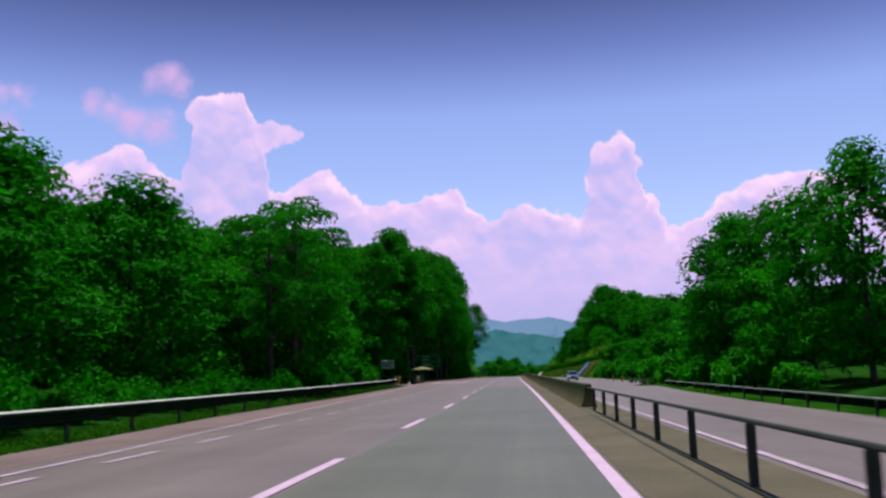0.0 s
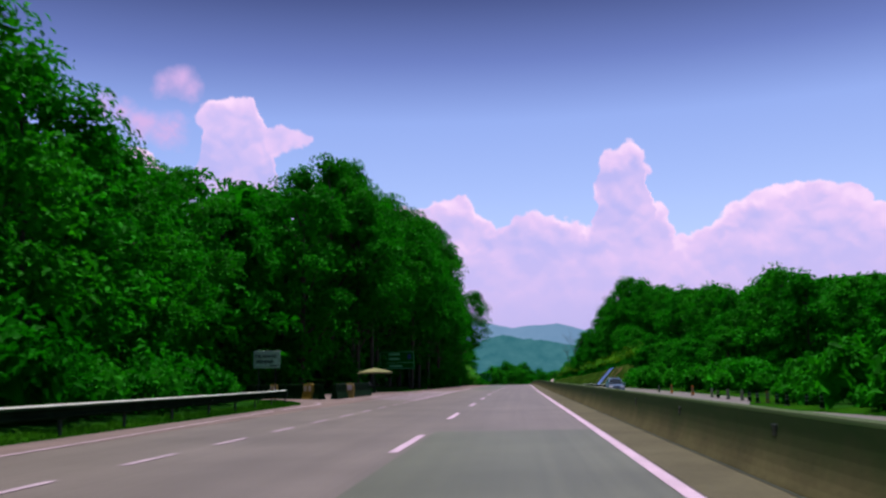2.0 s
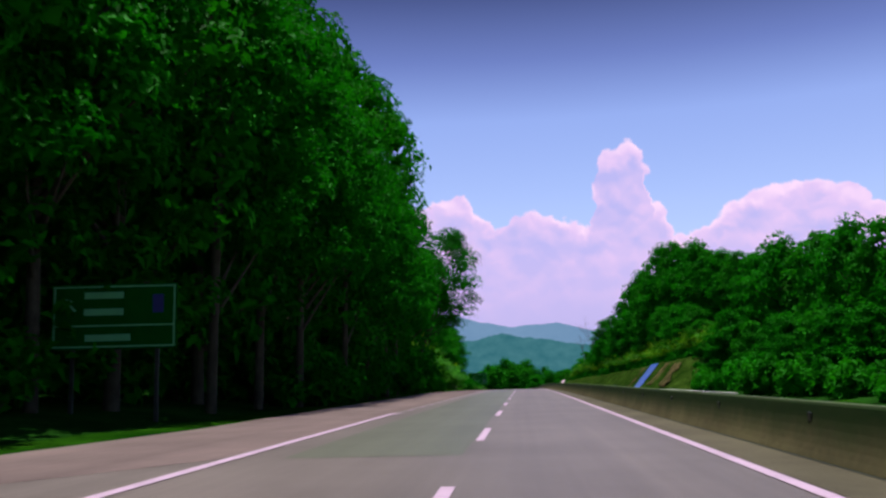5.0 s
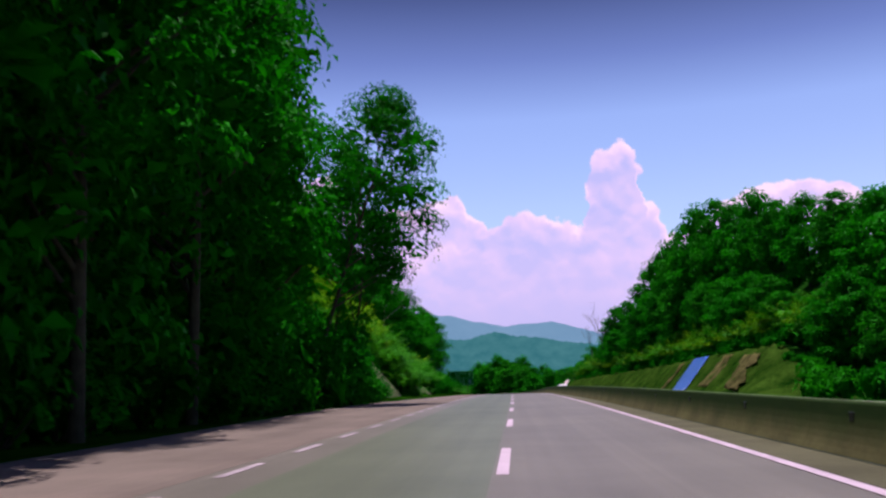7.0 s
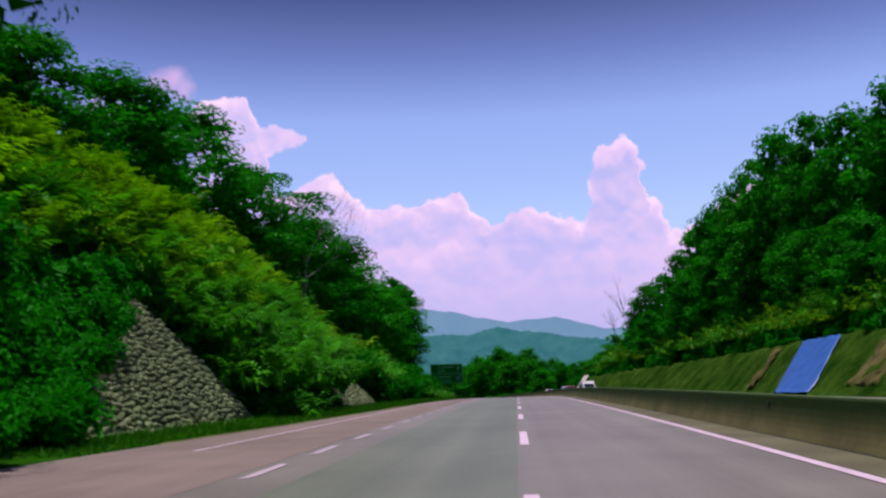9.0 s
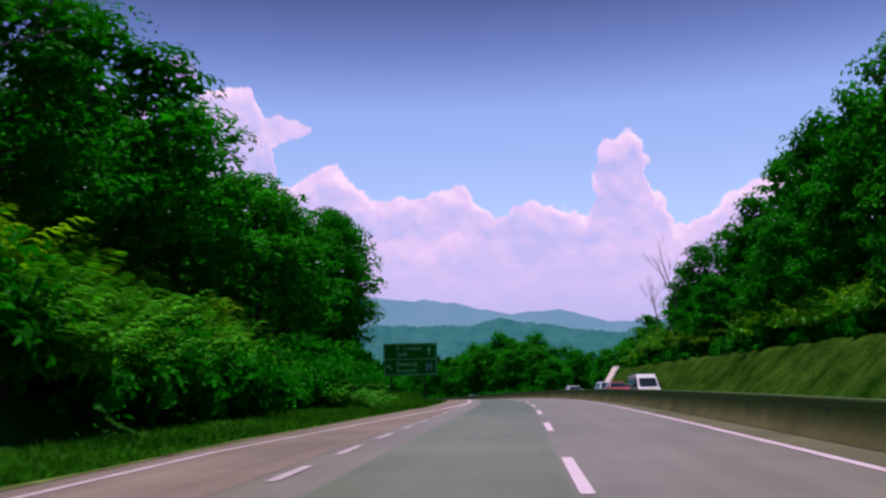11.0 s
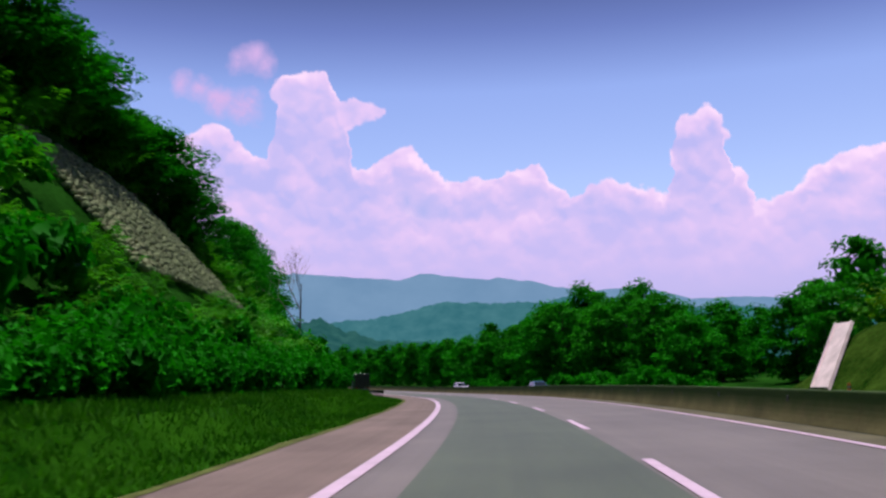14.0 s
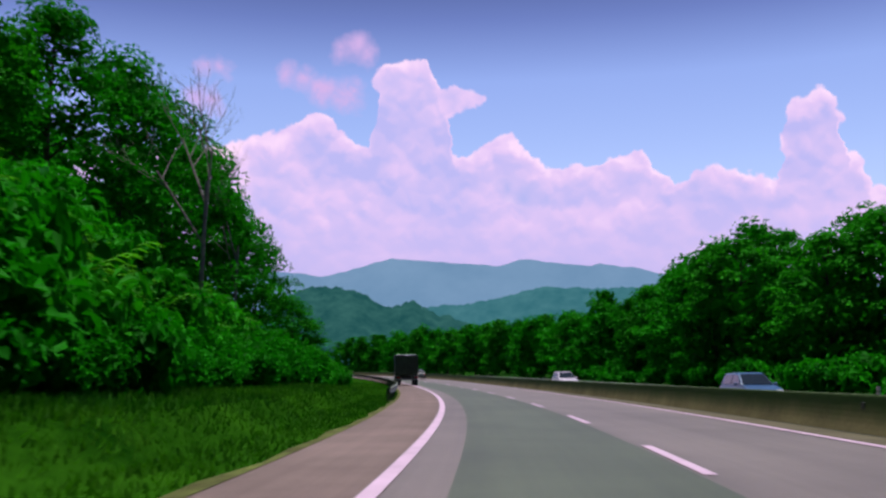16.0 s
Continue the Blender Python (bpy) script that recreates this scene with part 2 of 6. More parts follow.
M = {}
M["asphalt"] = material("asphalt_pale", (0.150, 0.122, 0.112), 0.52, vary=0.18, scale=0.35, fine=45.0, bump=0.2, spec=0.42, coords="Object", streak=0.14)
M["asphalt_dark"] = material("asphalt_dark", (0.072, 0.086, 0.052), 0.52, vary=0.22, scale=0.3, fine=45.0, bump=0.2, spec=0.35, streak=0.14)
M["asphalt_shoulder"] = material("asphalt_shoulder", (0.160, 0.114, 0.106), 0.85, vary=0.22, scale=0.4, fine=30.0, bump=0.3, spec=0.3, streak=0.14)
M["asphalt_worn"] = material("asphalt_worn", (0.106, 0.110, 0.080), 0.52, vary=0.2, scale=0.3, fine=45.0, bump=0.2, spec=0.4, streak=0.14)
M["line"] = material("road_paint", (0.56, 0.40, 0.53), 0.6, vary=0.14, scale=1.2, fine=25.0, bump=0.1, spec=0.3)
M["line_worn"] = material("road_paint_worn", (0.40, 0.30, 0.37), 0.7, vary=0.3, scale=2.0, fine=14.0, bump=0.1, spec=0.3)
M["median"] = material("median_dirt", (0.098, 0.086, 0.054), 0.9, vary=0.3, scale=0.5, fine=18.0, bump=0.4, spec=0.2, dist=0.02)
M["verge_dirt"] = material("dry_verge_dirt", (0.085, 0.075, 0.036), 0.95, vary=0.45, scale=1.2, fine=16.0, bump=0.5, spec=0.05, dist=0.02, tint=(0.090, 0.110, 0.030))
M["crack"] = material("joint_tar", (0.022, 0.03, 0.018), 0.8, vary=0.3, scale=2.0, bump=0.1)
M["concrete_low"] = material("barrier_concrete", (0.112, 0.098, 0.046), 0.9, vary=0.35, scale=0.5, fine=12.0, bump=0.35, spec=0.1)
M["concrete_mould"] = material("mouldy_concrete", (0.005, 0.032, 0.005), 0.92, vary=0.5, scale=0.5, fine=10.0, bump=0.35, spec=0.05, tint=(0.018, 0.040, 0.010))


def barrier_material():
    """Pale concrete with mould and painted shade in uneven runs; coping painted sunlit."""
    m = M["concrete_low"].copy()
    m.name = "mould_and_shade_barrier"
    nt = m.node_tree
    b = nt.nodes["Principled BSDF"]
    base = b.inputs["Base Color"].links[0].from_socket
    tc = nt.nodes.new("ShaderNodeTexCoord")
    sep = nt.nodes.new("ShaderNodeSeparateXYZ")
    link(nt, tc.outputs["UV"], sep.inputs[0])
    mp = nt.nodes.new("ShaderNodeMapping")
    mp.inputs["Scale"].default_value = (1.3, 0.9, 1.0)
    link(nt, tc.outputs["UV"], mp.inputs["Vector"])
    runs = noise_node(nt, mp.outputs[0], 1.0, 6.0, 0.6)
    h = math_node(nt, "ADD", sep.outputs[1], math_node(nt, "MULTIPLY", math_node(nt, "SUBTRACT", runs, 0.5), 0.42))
    darkened = math_node(nt, "DIVIDE", math_node(nt, "SUBTRACT", h, 0.14), 0.44, clamp=True)
    # mould and the steep face's shade, put into one dark colour towards the top
    shaded_mould = mix_color(nt, runs, (0.010, 0.048, 0.007), (0.040, 0.066, 0.016))
    col = mix_color(nt, darkened, base, shaded_mould)
    # coping painted pale, as if the sun lay on it
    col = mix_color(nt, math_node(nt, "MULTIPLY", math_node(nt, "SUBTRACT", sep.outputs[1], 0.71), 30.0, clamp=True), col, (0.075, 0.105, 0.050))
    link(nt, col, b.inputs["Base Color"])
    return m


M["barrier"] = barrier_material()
M["concrete_pale"] = material("drain_concrete", (0.62, 0.50, 0.50), 0.85, vary=0.2, scale=1.0, fine=20.0, bump=0.3)
M["steel"] = material("galvanised_steel", (0.17, 0.20, 0.16), 0.55, 0.0, vary=0.2, scale=2.0, fine=30.0, bump=0.08, spec=0.5)
M["steel_dark"] = material("weathered_steel", (0.022, 0.032, 0.02), 0.7, 0.2, vary=0.4, scale=3.0, fine=30.0, bump=0.1)
M["sign_green"] = material("sign_green", (0.003, 0.150, 0.012), 0.8, vary=0.1, scale=1.5, bump=0.02, spec=0.03)
M["sign_white"] = material("sign_white", (0.27, 0.46, 0.31), 0.6, vary=0.08, scale=2.0, bump=0.02)
# the rail's shaded face and sunlit edge, put into two steel colours
M["steel_shaded"] = material("shaded_rail", (0.009, 0.020, 0.009), 0.8, 0.0, vary=0.4, scale=1.2, fine=20.0, bump=0.1, spec=0.0)
M["steel_sunlit"] = material("sunlit_rail_edge", (0.62, 0.66, 0.56), 0.5, 0.0, vary=0.2, scale=2.0, fine=30.0, bump=0.05, spec=0.4)
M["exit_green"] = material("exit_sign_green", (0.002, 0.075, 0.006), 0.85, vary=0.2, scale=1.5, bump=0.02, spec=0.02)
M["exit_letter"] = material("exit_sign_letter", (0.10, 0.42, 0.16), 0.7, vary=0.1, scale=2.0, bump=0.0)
M["sign_letter"] = material("sign_letter", (0.26, 0.78, 0.36), 0.6, vary=0.08, scale=2.0, bump=0.0)
M["sign_blue"] = material("sign_blue", (0.012, 0.022, 0.12), 0.6, vary=0.1, scale=2.0, bump=0.0)
M["sign_black"] = material("sign_black", (0.012, 0.02, 0.014), 0.6, vary=0.1, bump=0.0)
M["ground"] = material("forest_floor", (0.006, 0.040, 0.004), 0.95, vary=0.5, scale=0.25, fine=5.0, bump=0.6, dist=0.08, spec=0.0, tint=(0.012, 0.055, 0.006))
M["grass"] = material("grass_blades", (0.010, 0.115, 0.003), 0.7, vary=0.4, scale=0.22, fine=4.0, bump=0.0, spec=0.05, tint=(0.034, 0.130, 0.004), per_island=0.3, trans=0.25)
M["grass_bed"] = material("grass_ground", (0.005, 0.046, 0.002), 0.95, vary=0.45, scale=0.3, fine=6.0, bump=0.5, dist=0.05, spec=0.0, tint=(0.015, 0.062, 0.003))
M["soil"] = material("cut_slope_soil", (0.006, 0.042, 0.003), 0.95, vary=0.5, scale=0.35, fine=2.2, bump=0.8, dist=0.15, spec=0.0, tint=(0.030, 0.058, 0.008))
M["soil_bare"] = material("bare_soil", (0.052, 0.060, 0.020), 0.95, vary=0.5, scale=0.5, fine=6.0, bump=0.6, dist=0.08, spec=0.0, tint=(0.105, 0.084, 0.036))
M["tarp"] = material("blue_tarpaulin", (0.018, 0.088, 0.36), 0.45, vary=0.2, scale=0.8, fine=6.0, bump=0.3, dist=0.04, spec=0.4)
M["leaf_a"] = material("leaf_deep", (0.0035, 0.135, 0.0015), 0.55, vary=0.45, scale=0.22, fine=1.1, bump=0.0, spec=0.025, tint=(0.010, 0.172, 0.003), per_island=0.35, per_object=0.22, trans=0.27, glint=(0.55, 1.0, 0.6))
M["leaf_b"] = material("leaf_mid", (0.004, 0.135, 0.0015), 0.55, vary=0.45, scale=0.22, fine=1.1, bump=0.0, spec=0.025, tint=(0.016, 0.185, 0.005), per_island=0.35, per_object=0.22, trans=0.27, glint=(0.55, 1.0, 0.6))
M["leaf_fern"] = material("leaf_fern", (0.016, 0.165, 0.003), 0.5, vary=0.4, scale=0.16, fine=1.0, bump=0.0, spec=0.10, tint=(0.050, 0.235, 0.006), per_island=0.4, per_object=0.2, trans=0.28, glint=(0.7, 1.0, 0.6))
# fern colour with the ridge's sunlight mixed in as yellow
M["leaf_fern_sunlit"] = material("leaf_fern_sunlit", (0.048, 0.205, 0.002), 0.5, vary=0.35, scale=0.16, fine=1.0, bump=0.0, spec=0.08, tint=(0.150, 0.310, 0.004), per_island=0.4, per_object=0.2, trans=0.28, glint=(0.8, 1.0, 0.5))
M["bark"] = material("bark", (0.05, 0.05, 0.03), 0.9, vary=0.4, scale=2.0, fine=20.0, bump=0.5, dist=0.03, spec=0.15)
M["bark_dead"] = material("dead_wood", (0.13, 0.12, 0.11), 0.9, vary=0.3, scale=2.0, fine=20.0, bump=0.3, spec=0.15)
M["stone"] = material("gabion_stone", (0.120, 0.140, 0.070), 0.9, vary=0.45, scale=1.2, fine=14.0, bump=0.5, dist=0.03, spec=0.2, per_object=0.3, per_island=0.35)
M["plastic_dark"] = material("barrier_plastic_green", (0.003, 0.020, 0.004), 0.75, vary=0.4, scale=1.5, bump=0.05, spec=0.04)
M["plastic_yellow"] = material("barrier_plastic_yellow", (0.27, 0.19, 0.02), 0.5, vary=0.25, scale=1.5, bump=0.05)
M["plastic_white"] = material("barrier_plastic_white", (0.5, 0.45, 0.40), 0.5, vary=0.2, scale=1.5, bump=0.05)
M["plastic_grey"] = material("weathered_plastic", (0.20, 0.24, 0.16), 0.6, vary=0.3, scale=2.5, bump=0.05)
M["orange"] = material("delineator_orange", (0.62, 0.20, 0.02), 0.5, vary=0.2, scale=2.0, bump=0.05)
M["canvas"] = material("stall_canvas", (0.19, 0.19, 0.075), 0.85, vary=0.2, scale=2.0, fine=30.0, bump=0.2)
M["rubber"] = material("tyre_rubber", (0.012, 0.014, 0.012), 0.85, vary=0.2, bump=0.1)
M["rim"] = material("wheel_rim", (0.4, 0.4, 0.42), 0.35, 0.8, vary=0.1, bump=0.0)
M["lamp_glass"] = material("lamp_glass", (0.7, 0.66, 0.72), 0.2, vary=0.05, bump=0.0, spec=0.7)
M["lamp_red"] = material("tail_lamp", (0.35, 0.02, 0.02), 0.25, vary=0.1, bump=0.0, spec=0.6)
M["glass"] = material("tinted_window", (0.012, 0.02, 0.024), 0.08, vary=0.1, bump=0.0, spec=0.8)
for _n, _c in (("white", (0.52, 0.46, 0.56)), ("red", (0.36, 0.035, 0.05)), ("blue", (0.04, 0.10, 0.22)), ("silver", (0.34, 0.38, 0.50)), ("dark", (0.02, 0.035, 0.035)), ("grey", (0.10, 0.12, 0.12))):
    M["paint_" + _n] = material("car_paint_" + _n, _c, 0.28, 0.0, vary=0.05, scale=2.0, bump=0.0, spec=0.6)
M["truck_box"] = material("truck_box", (0.016, 0.03, 0.016), 0.8, vary=0.3, scale=1.5, bump=0.1)
# hill colours with distance haze mixed in, given off as glow
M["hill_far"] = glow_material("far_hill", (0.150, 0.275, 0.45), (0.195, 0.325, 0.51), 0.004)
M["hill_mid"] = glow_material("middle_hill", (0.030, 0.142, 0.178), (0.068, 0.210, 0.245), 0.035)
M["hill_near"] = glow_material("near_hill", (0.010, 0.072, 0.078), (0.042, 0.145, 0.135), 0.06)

# ---- the line of the road: white edge line of the median side ----
KAPPA = [(0, 0.2255), (70, 0.0880), (140, -0.1668), (210, 0.1035), (270, 0.0445), (320, -0.2206), (360, 1.7398), (400, 2.1915), (440, 2.0315), (480, 1.9567), (520, 1.4013), (580, 1.2921), (660, 1.2250), (760, 1.1918), (900, 1.1918)]
GRADE = [(-30, 0.106), (60, 0.843), (140, 0.771), (220, 0.474), (300, -0.450), (380, -1.844), (460, -3.242), (560, -2.047), (700, -2.047), (900, -2.047)]
S0, S1, DS = -120.0, 900.0, 2.0
_s = np.arange(S0, S1 + DS, DS)
_k = np.where(_s < 0, 0.0, np.interp(_s, [a for a, _ in KAPPA], [b / 1000 for _, b in KAPPA]))
_g = np.where(_s < -30, 0.0, np.interp(_s, [a for a, _ in GRADE], [b / 100 for _, b in GRADE]))
_i0 = int(-S0 / DS)
_psi = np.cumsum(_k) * DS
_psi = _psi - _psi[_i0] + radians(-0.62223)
_x, _y, _z = np.cumsum(-np.sin(_psi)) * DS, np.cumsum(np.cos(_psi)) * DS, np.cumsum(_g) * DS
_x, _y, _z = _x - _x[_i0], _y - _y[_i0], _z - _z[_i0]


def lay(s, off, up=0.0):
    """Arrays of world places: chainage, metres left of the edge line, height over the road."""
    s, off, up = np.broadcast_arrays(np.asarray(s, float), np.asarray(off, float), np.asarray(up, float))
    a = np.interp(s, _s, _psi)
    return np.stack([np.interp(s, _s, _x) - off * np.cos(a), np.interp(s, _s, _y) - off * np.sin(a), np.interp(s, _s, _z) + up], -1)


def spot(s, off, up=0.0, turn=0.0, scale=(1, 1, 1)):
    """A pose on the road whose y runs ahead along it."""
    p = lay(s, off, up)
    h = math.degrees(float(np.interp(s, _s, _psi)))
    g = math.degrees(math.atan(float(np.interp(s, _s, _g))))
    return pose(p[0], p[1], p[2], 0, 0, h) @ pose(0, 0, 0, g, 0, 0) @ pose(0, 0, 0, 0, 0, turn) @ Matrix.Diagonal((*scale, 1))


def upright(s, off, up=0.0, turn=0.0, scale=(1, 1, 1)):
    p = lay(s, off, up)
    h = math.degrees(float(np.interp(s, _s, _psi)))
    return pose(p[0], p[1], p[2], 0, 0, h + turn) @ Matrix.Diagonal((*scale, 1))


EDGE_L = [(-120, 9.8), (0, 9.9), (16, 10.1), (33, 11.4), (60, 11.6), (85, 12.0), (100, 12.4), (104, 13.1), (108, 14.4), (115, 17.2), (118, 19.2), (121, 22.5), (137, 22.0), (142, 13.0), (160, 11.6), (200, 12.0), (240, 13.0), (262, 12.0), (274, 11.1), (290, 10.5), (320, 10.2), (350, 9.1), (380, 9.1), (402, 9.4), (450, 9.1), (480, 9.5), (900, 9.5)]
EDGE_R = [(-120, -8.5), (20, -9.0), (65, -10.5), (120, -14.0), (140, -19.0), (270, -19.5), (460, -19.5), (500, -12.5), (900, -12.5)]


def edge_l(s):
    return np.interp(s, [a for a, _ in EDGE_L], [b for _, b in EDGE_L])


def edge_r(s):
    return np.interp(s, [a for a, _ in EDGE_R], [b for _, b in EDGE_R])


def far_drop(s, off):
    """How much lower the far carriageway lies than its crossfall gives, before the cut."""
    return 0.6 * np.clip((s - 85) / 30, 0, 1) * np.clip((300 - s) / 25, 0, 1) * np.clip((-off - 5) / 8, 0, 1)


def table(s, rows):
    return np.interp(s, [a for a, _ in rows], [b for _, b in rows])


K_LEFT = [(-120, 0.08), (110, 0.1), (250, 0.15), (260, 1.1), (267, 1.25), (300, 1.25), (312, 1.1), (325, 0.85), (345, 0.75), (380, 0.6), (405, 0.8), (425, 1.15), (455, 1.1), (480, 0.8), (510, 0.45), (560, 0.15), (900, 0.1)]
FOOT_L = [(-120, 2.0), (240, 3.0), (262, 3.8), (284, 3.9), (300, 4.0), (318, 4.6), (345, 6.5), (400, 6.5), (425, 6.0), (480, 6.5), (900, 6.0)]
CAP_L = [(-120, 4), (240, 4), (266, 8.2), (282, 8.0), (300, 7.4), (312, 5.8), (325, 4.2), (350, 4.0), (385, 6), (405, 9), (424, 11.5), (450, 12.5), (462, 11), (480, 9), (540, 3), (900, 3)]


def rise(s, off):
    """Height of the natural ground over the road."""
    s, off = np.broadcast_arrays(np.asarray(s, float), np.asarray(off, float))
    d = off - edge_l(s)
    dd = np.maximum(d - table(s, FOOT_L), 0)
    cap = table(s, CAP_L)
    hill = np.minimum(dd * table(s, K_LEFT), cap + 0.35 * dd)
    bank = (np.clip((d - 1.9) / 0.75, 0, 1) * 0.6 + np.clip((d - 3.2) / 3, 0, 1) * 0.2) * np.clip((s - 350) / 15, 0, 1) * np.clip((520 - s) / 30, 0, 1)
    left = hill + bank - 0.06 + 0.02 * np.clip(d, 0, 3)
    e = -off + edge_r(s)          # metres right of the far carriageway's outer edge
    cut = np.clip((s - 283) / 14, 0, 1) * np.clip((463 - s) / 9, 0, 1)
    mound = np.clip((e - 1.0) / 5.2, 0, 1)
    right = -0.55 + cut * (5.3 * mound + 1.1 * np.clip(e - 10, 0, 12) + 0.25 * np.clip(e - 22, 0, 30)) + (1 - cut) * 0.06 * np.clip(e - 3, 0, 80)
    flat = np.where(off > -2, -0.06, -0.06 - 0.06 * np.clip(-off - 2, 0, 8))
    return np.where(d > 0, left, np.where(e > 0, right, flat) - far_drop(s, off))


# ---- mesh helpers ----


def mesh_data(name, verts, faces, mats, index=None, smooth=False):
    me = bpy.data.meshes.new(name)
    verts = np.asarray(verts, np.float32)
    if isinstance(faces, np.ndarray):
        nf, k = faces.shape
        me.vertices.add(len(verts))
        me.vertices.foreach_set("co", verts.ravel())
        me.loops.add(nf * k)
        me.loops.foreach_set("vertex_index", faces.astype(np.int32).ravel())
        me.polygons.add(nf)
        me.polygons.foreach_set("loop_start", np.arange(0, nf * k, k, dtype=np.int32))
        me.update(calc_edges=True)
    else:
        me.from_pydata([tuple(v) for v in verts], [], faces)
    for m in mats if isinstance(mats, (list, tuple)) else [mats]:
        me.materials.append(m)
    if index is not None:
        me.polygons.foreach_set("material_index", np.asarray(index, np.int32))
    if smooth:
        me.polygons.foreach_set("use_smooth", np.ones(len(me.polygons), bool))
    me.validate()
    return me


def put(name, me, parent=None, m=None):
    ob = new(name, me)
    if parent is not None:
        ob.parent = parent
    if m is not None:
        ob.matrix_basis = m
    return ob


def part(name, bm, mat, parent, label="", m=None, smooth=False):
    me = bpy.data.meshes.new(name)
    bm.to_mesh(me)
    bm.free()
    me.materials.append(mat)
    if smooth:
        for p in me.polygons:
            p.use_smooth = True
        me.set_sharp_from_angle(angle=radians(38))
    ob = put(name, me, parent, m)
    if label:
        ob["label"] = label
    return ob


def thing(name, label, category, group="", m=None, kind=""):
    ob = tagged(new(name), label, category, group, kind)
    ob.empty_display_size = 0.2
    if m is not None:
        ob.matrix_basis = m
    return ob


def box(bm, size, at=(0, 0, 0), bevel=0.0, turn=(0, 0, 0), segments=1):
    r = bmesh.ops.create_cube(bm, size=1.0)
    vs = r["verts"]
    bmesh.ops.scale(bm, vec=size, verts=vs)
    if bevel:
        es = list({e for v in vs for e in v.link_edges})
        r2 = bmesh.ops.bevel(bm, geom=es, offset=bevel, segments=segments, affect="EDGES", profile=0.6)
        vs = list({v for f in r2["faces"] for v in f.verts} | {v for v in vs if v.is_valid})
    bmesh.ops.transform(bm, matrix=pose(*at, *turn), verts=vs)
    return vs


def rod(bm, r, h, at=(0, 0, 0), turn=(0, 0, 0), n=10, r2=None):
    v = bmesh.ops.create_cone(bm, cap_ends=True, segments=n, radius1=r, radius2=r if r2 is None else r2, depth=h)["verts"]
    bmesh.ops.transform(bm, matrix=pose(*at, *turn), verts=v)
    return v


def loft(profile, s_list, name, mat, closed=True, offs=0.0, smooth=False):
    """Sweeps a profile of (offset, height) along the road."""
    p = np.array(profile, float)
    n = len(p)
    rows = np.concatenate([lay(np.full(n, s), p[:, 0] + offs, p[:, 1]) for s in s_list])
    faces = []
    for i in range(len(s_list) - 1):
        for j in range(n if closed else n - 1):
            k = (j + 1) % n
            faces.append((i * n + j, (i + 1) * n + j, (i + 1) * n + k, i * n + k))
    if closed:
        faces.append(tuple(range(n)))
        faces.append(tuple(reversed(range((len(s_list) - 1) * n, len(s_list) * n))))
    return mesh_data(name, rows, faces, mat, smooth=smooth)


def ribbon(name, s_list, left, right, up, mat, parent=None, thick=0.0, cross=0.0):
    """A strip of road surface between two offsets."""
    s_list = np.asarray(s_list, float)
    L = left(s_list) if callable(left) else np.full(len(s_list), float(left))
    R = right(s_list) if callable(right) else np.full(len(s_list), float(right))
    n = 6
    v, f = [], []
    for j in range(n + 1):
        o = L + (R - L) * j / n
        v.append(lay(s_list, o, up + cross * np.clip(-o - 2, 0, 8) - (far_drop(s_list, o) if cross else 0.0)))
    v = np.stack(v, 1).reshape(-1, 3)
    for i in range(len(s_list) - 1):
        for j in range(n):
            a = i * (n + 1) + j
            f.append((a, a + 1, a + n + 2, a + n + 1))
    me = mesh_data(name, v, np.array(f)[:, ::-1], mat)
    along = np.stack([L[:, None] + (R - L)[:, None] * np.arange(n + 1) / n, np.repeat(s_list[:, None], n + 1, 1)], -1).reshape(-1, 2)
    idx = np.empty(len(me.loops), np.int32)
    me.loops.foreach_get("vertex_index", idx)
    me.uv_layers.new(name="along").data.foreach_set("uv", along[idx].astype(np.float32).ravel())
    return put(name, me, parent)


# ---- ground ----


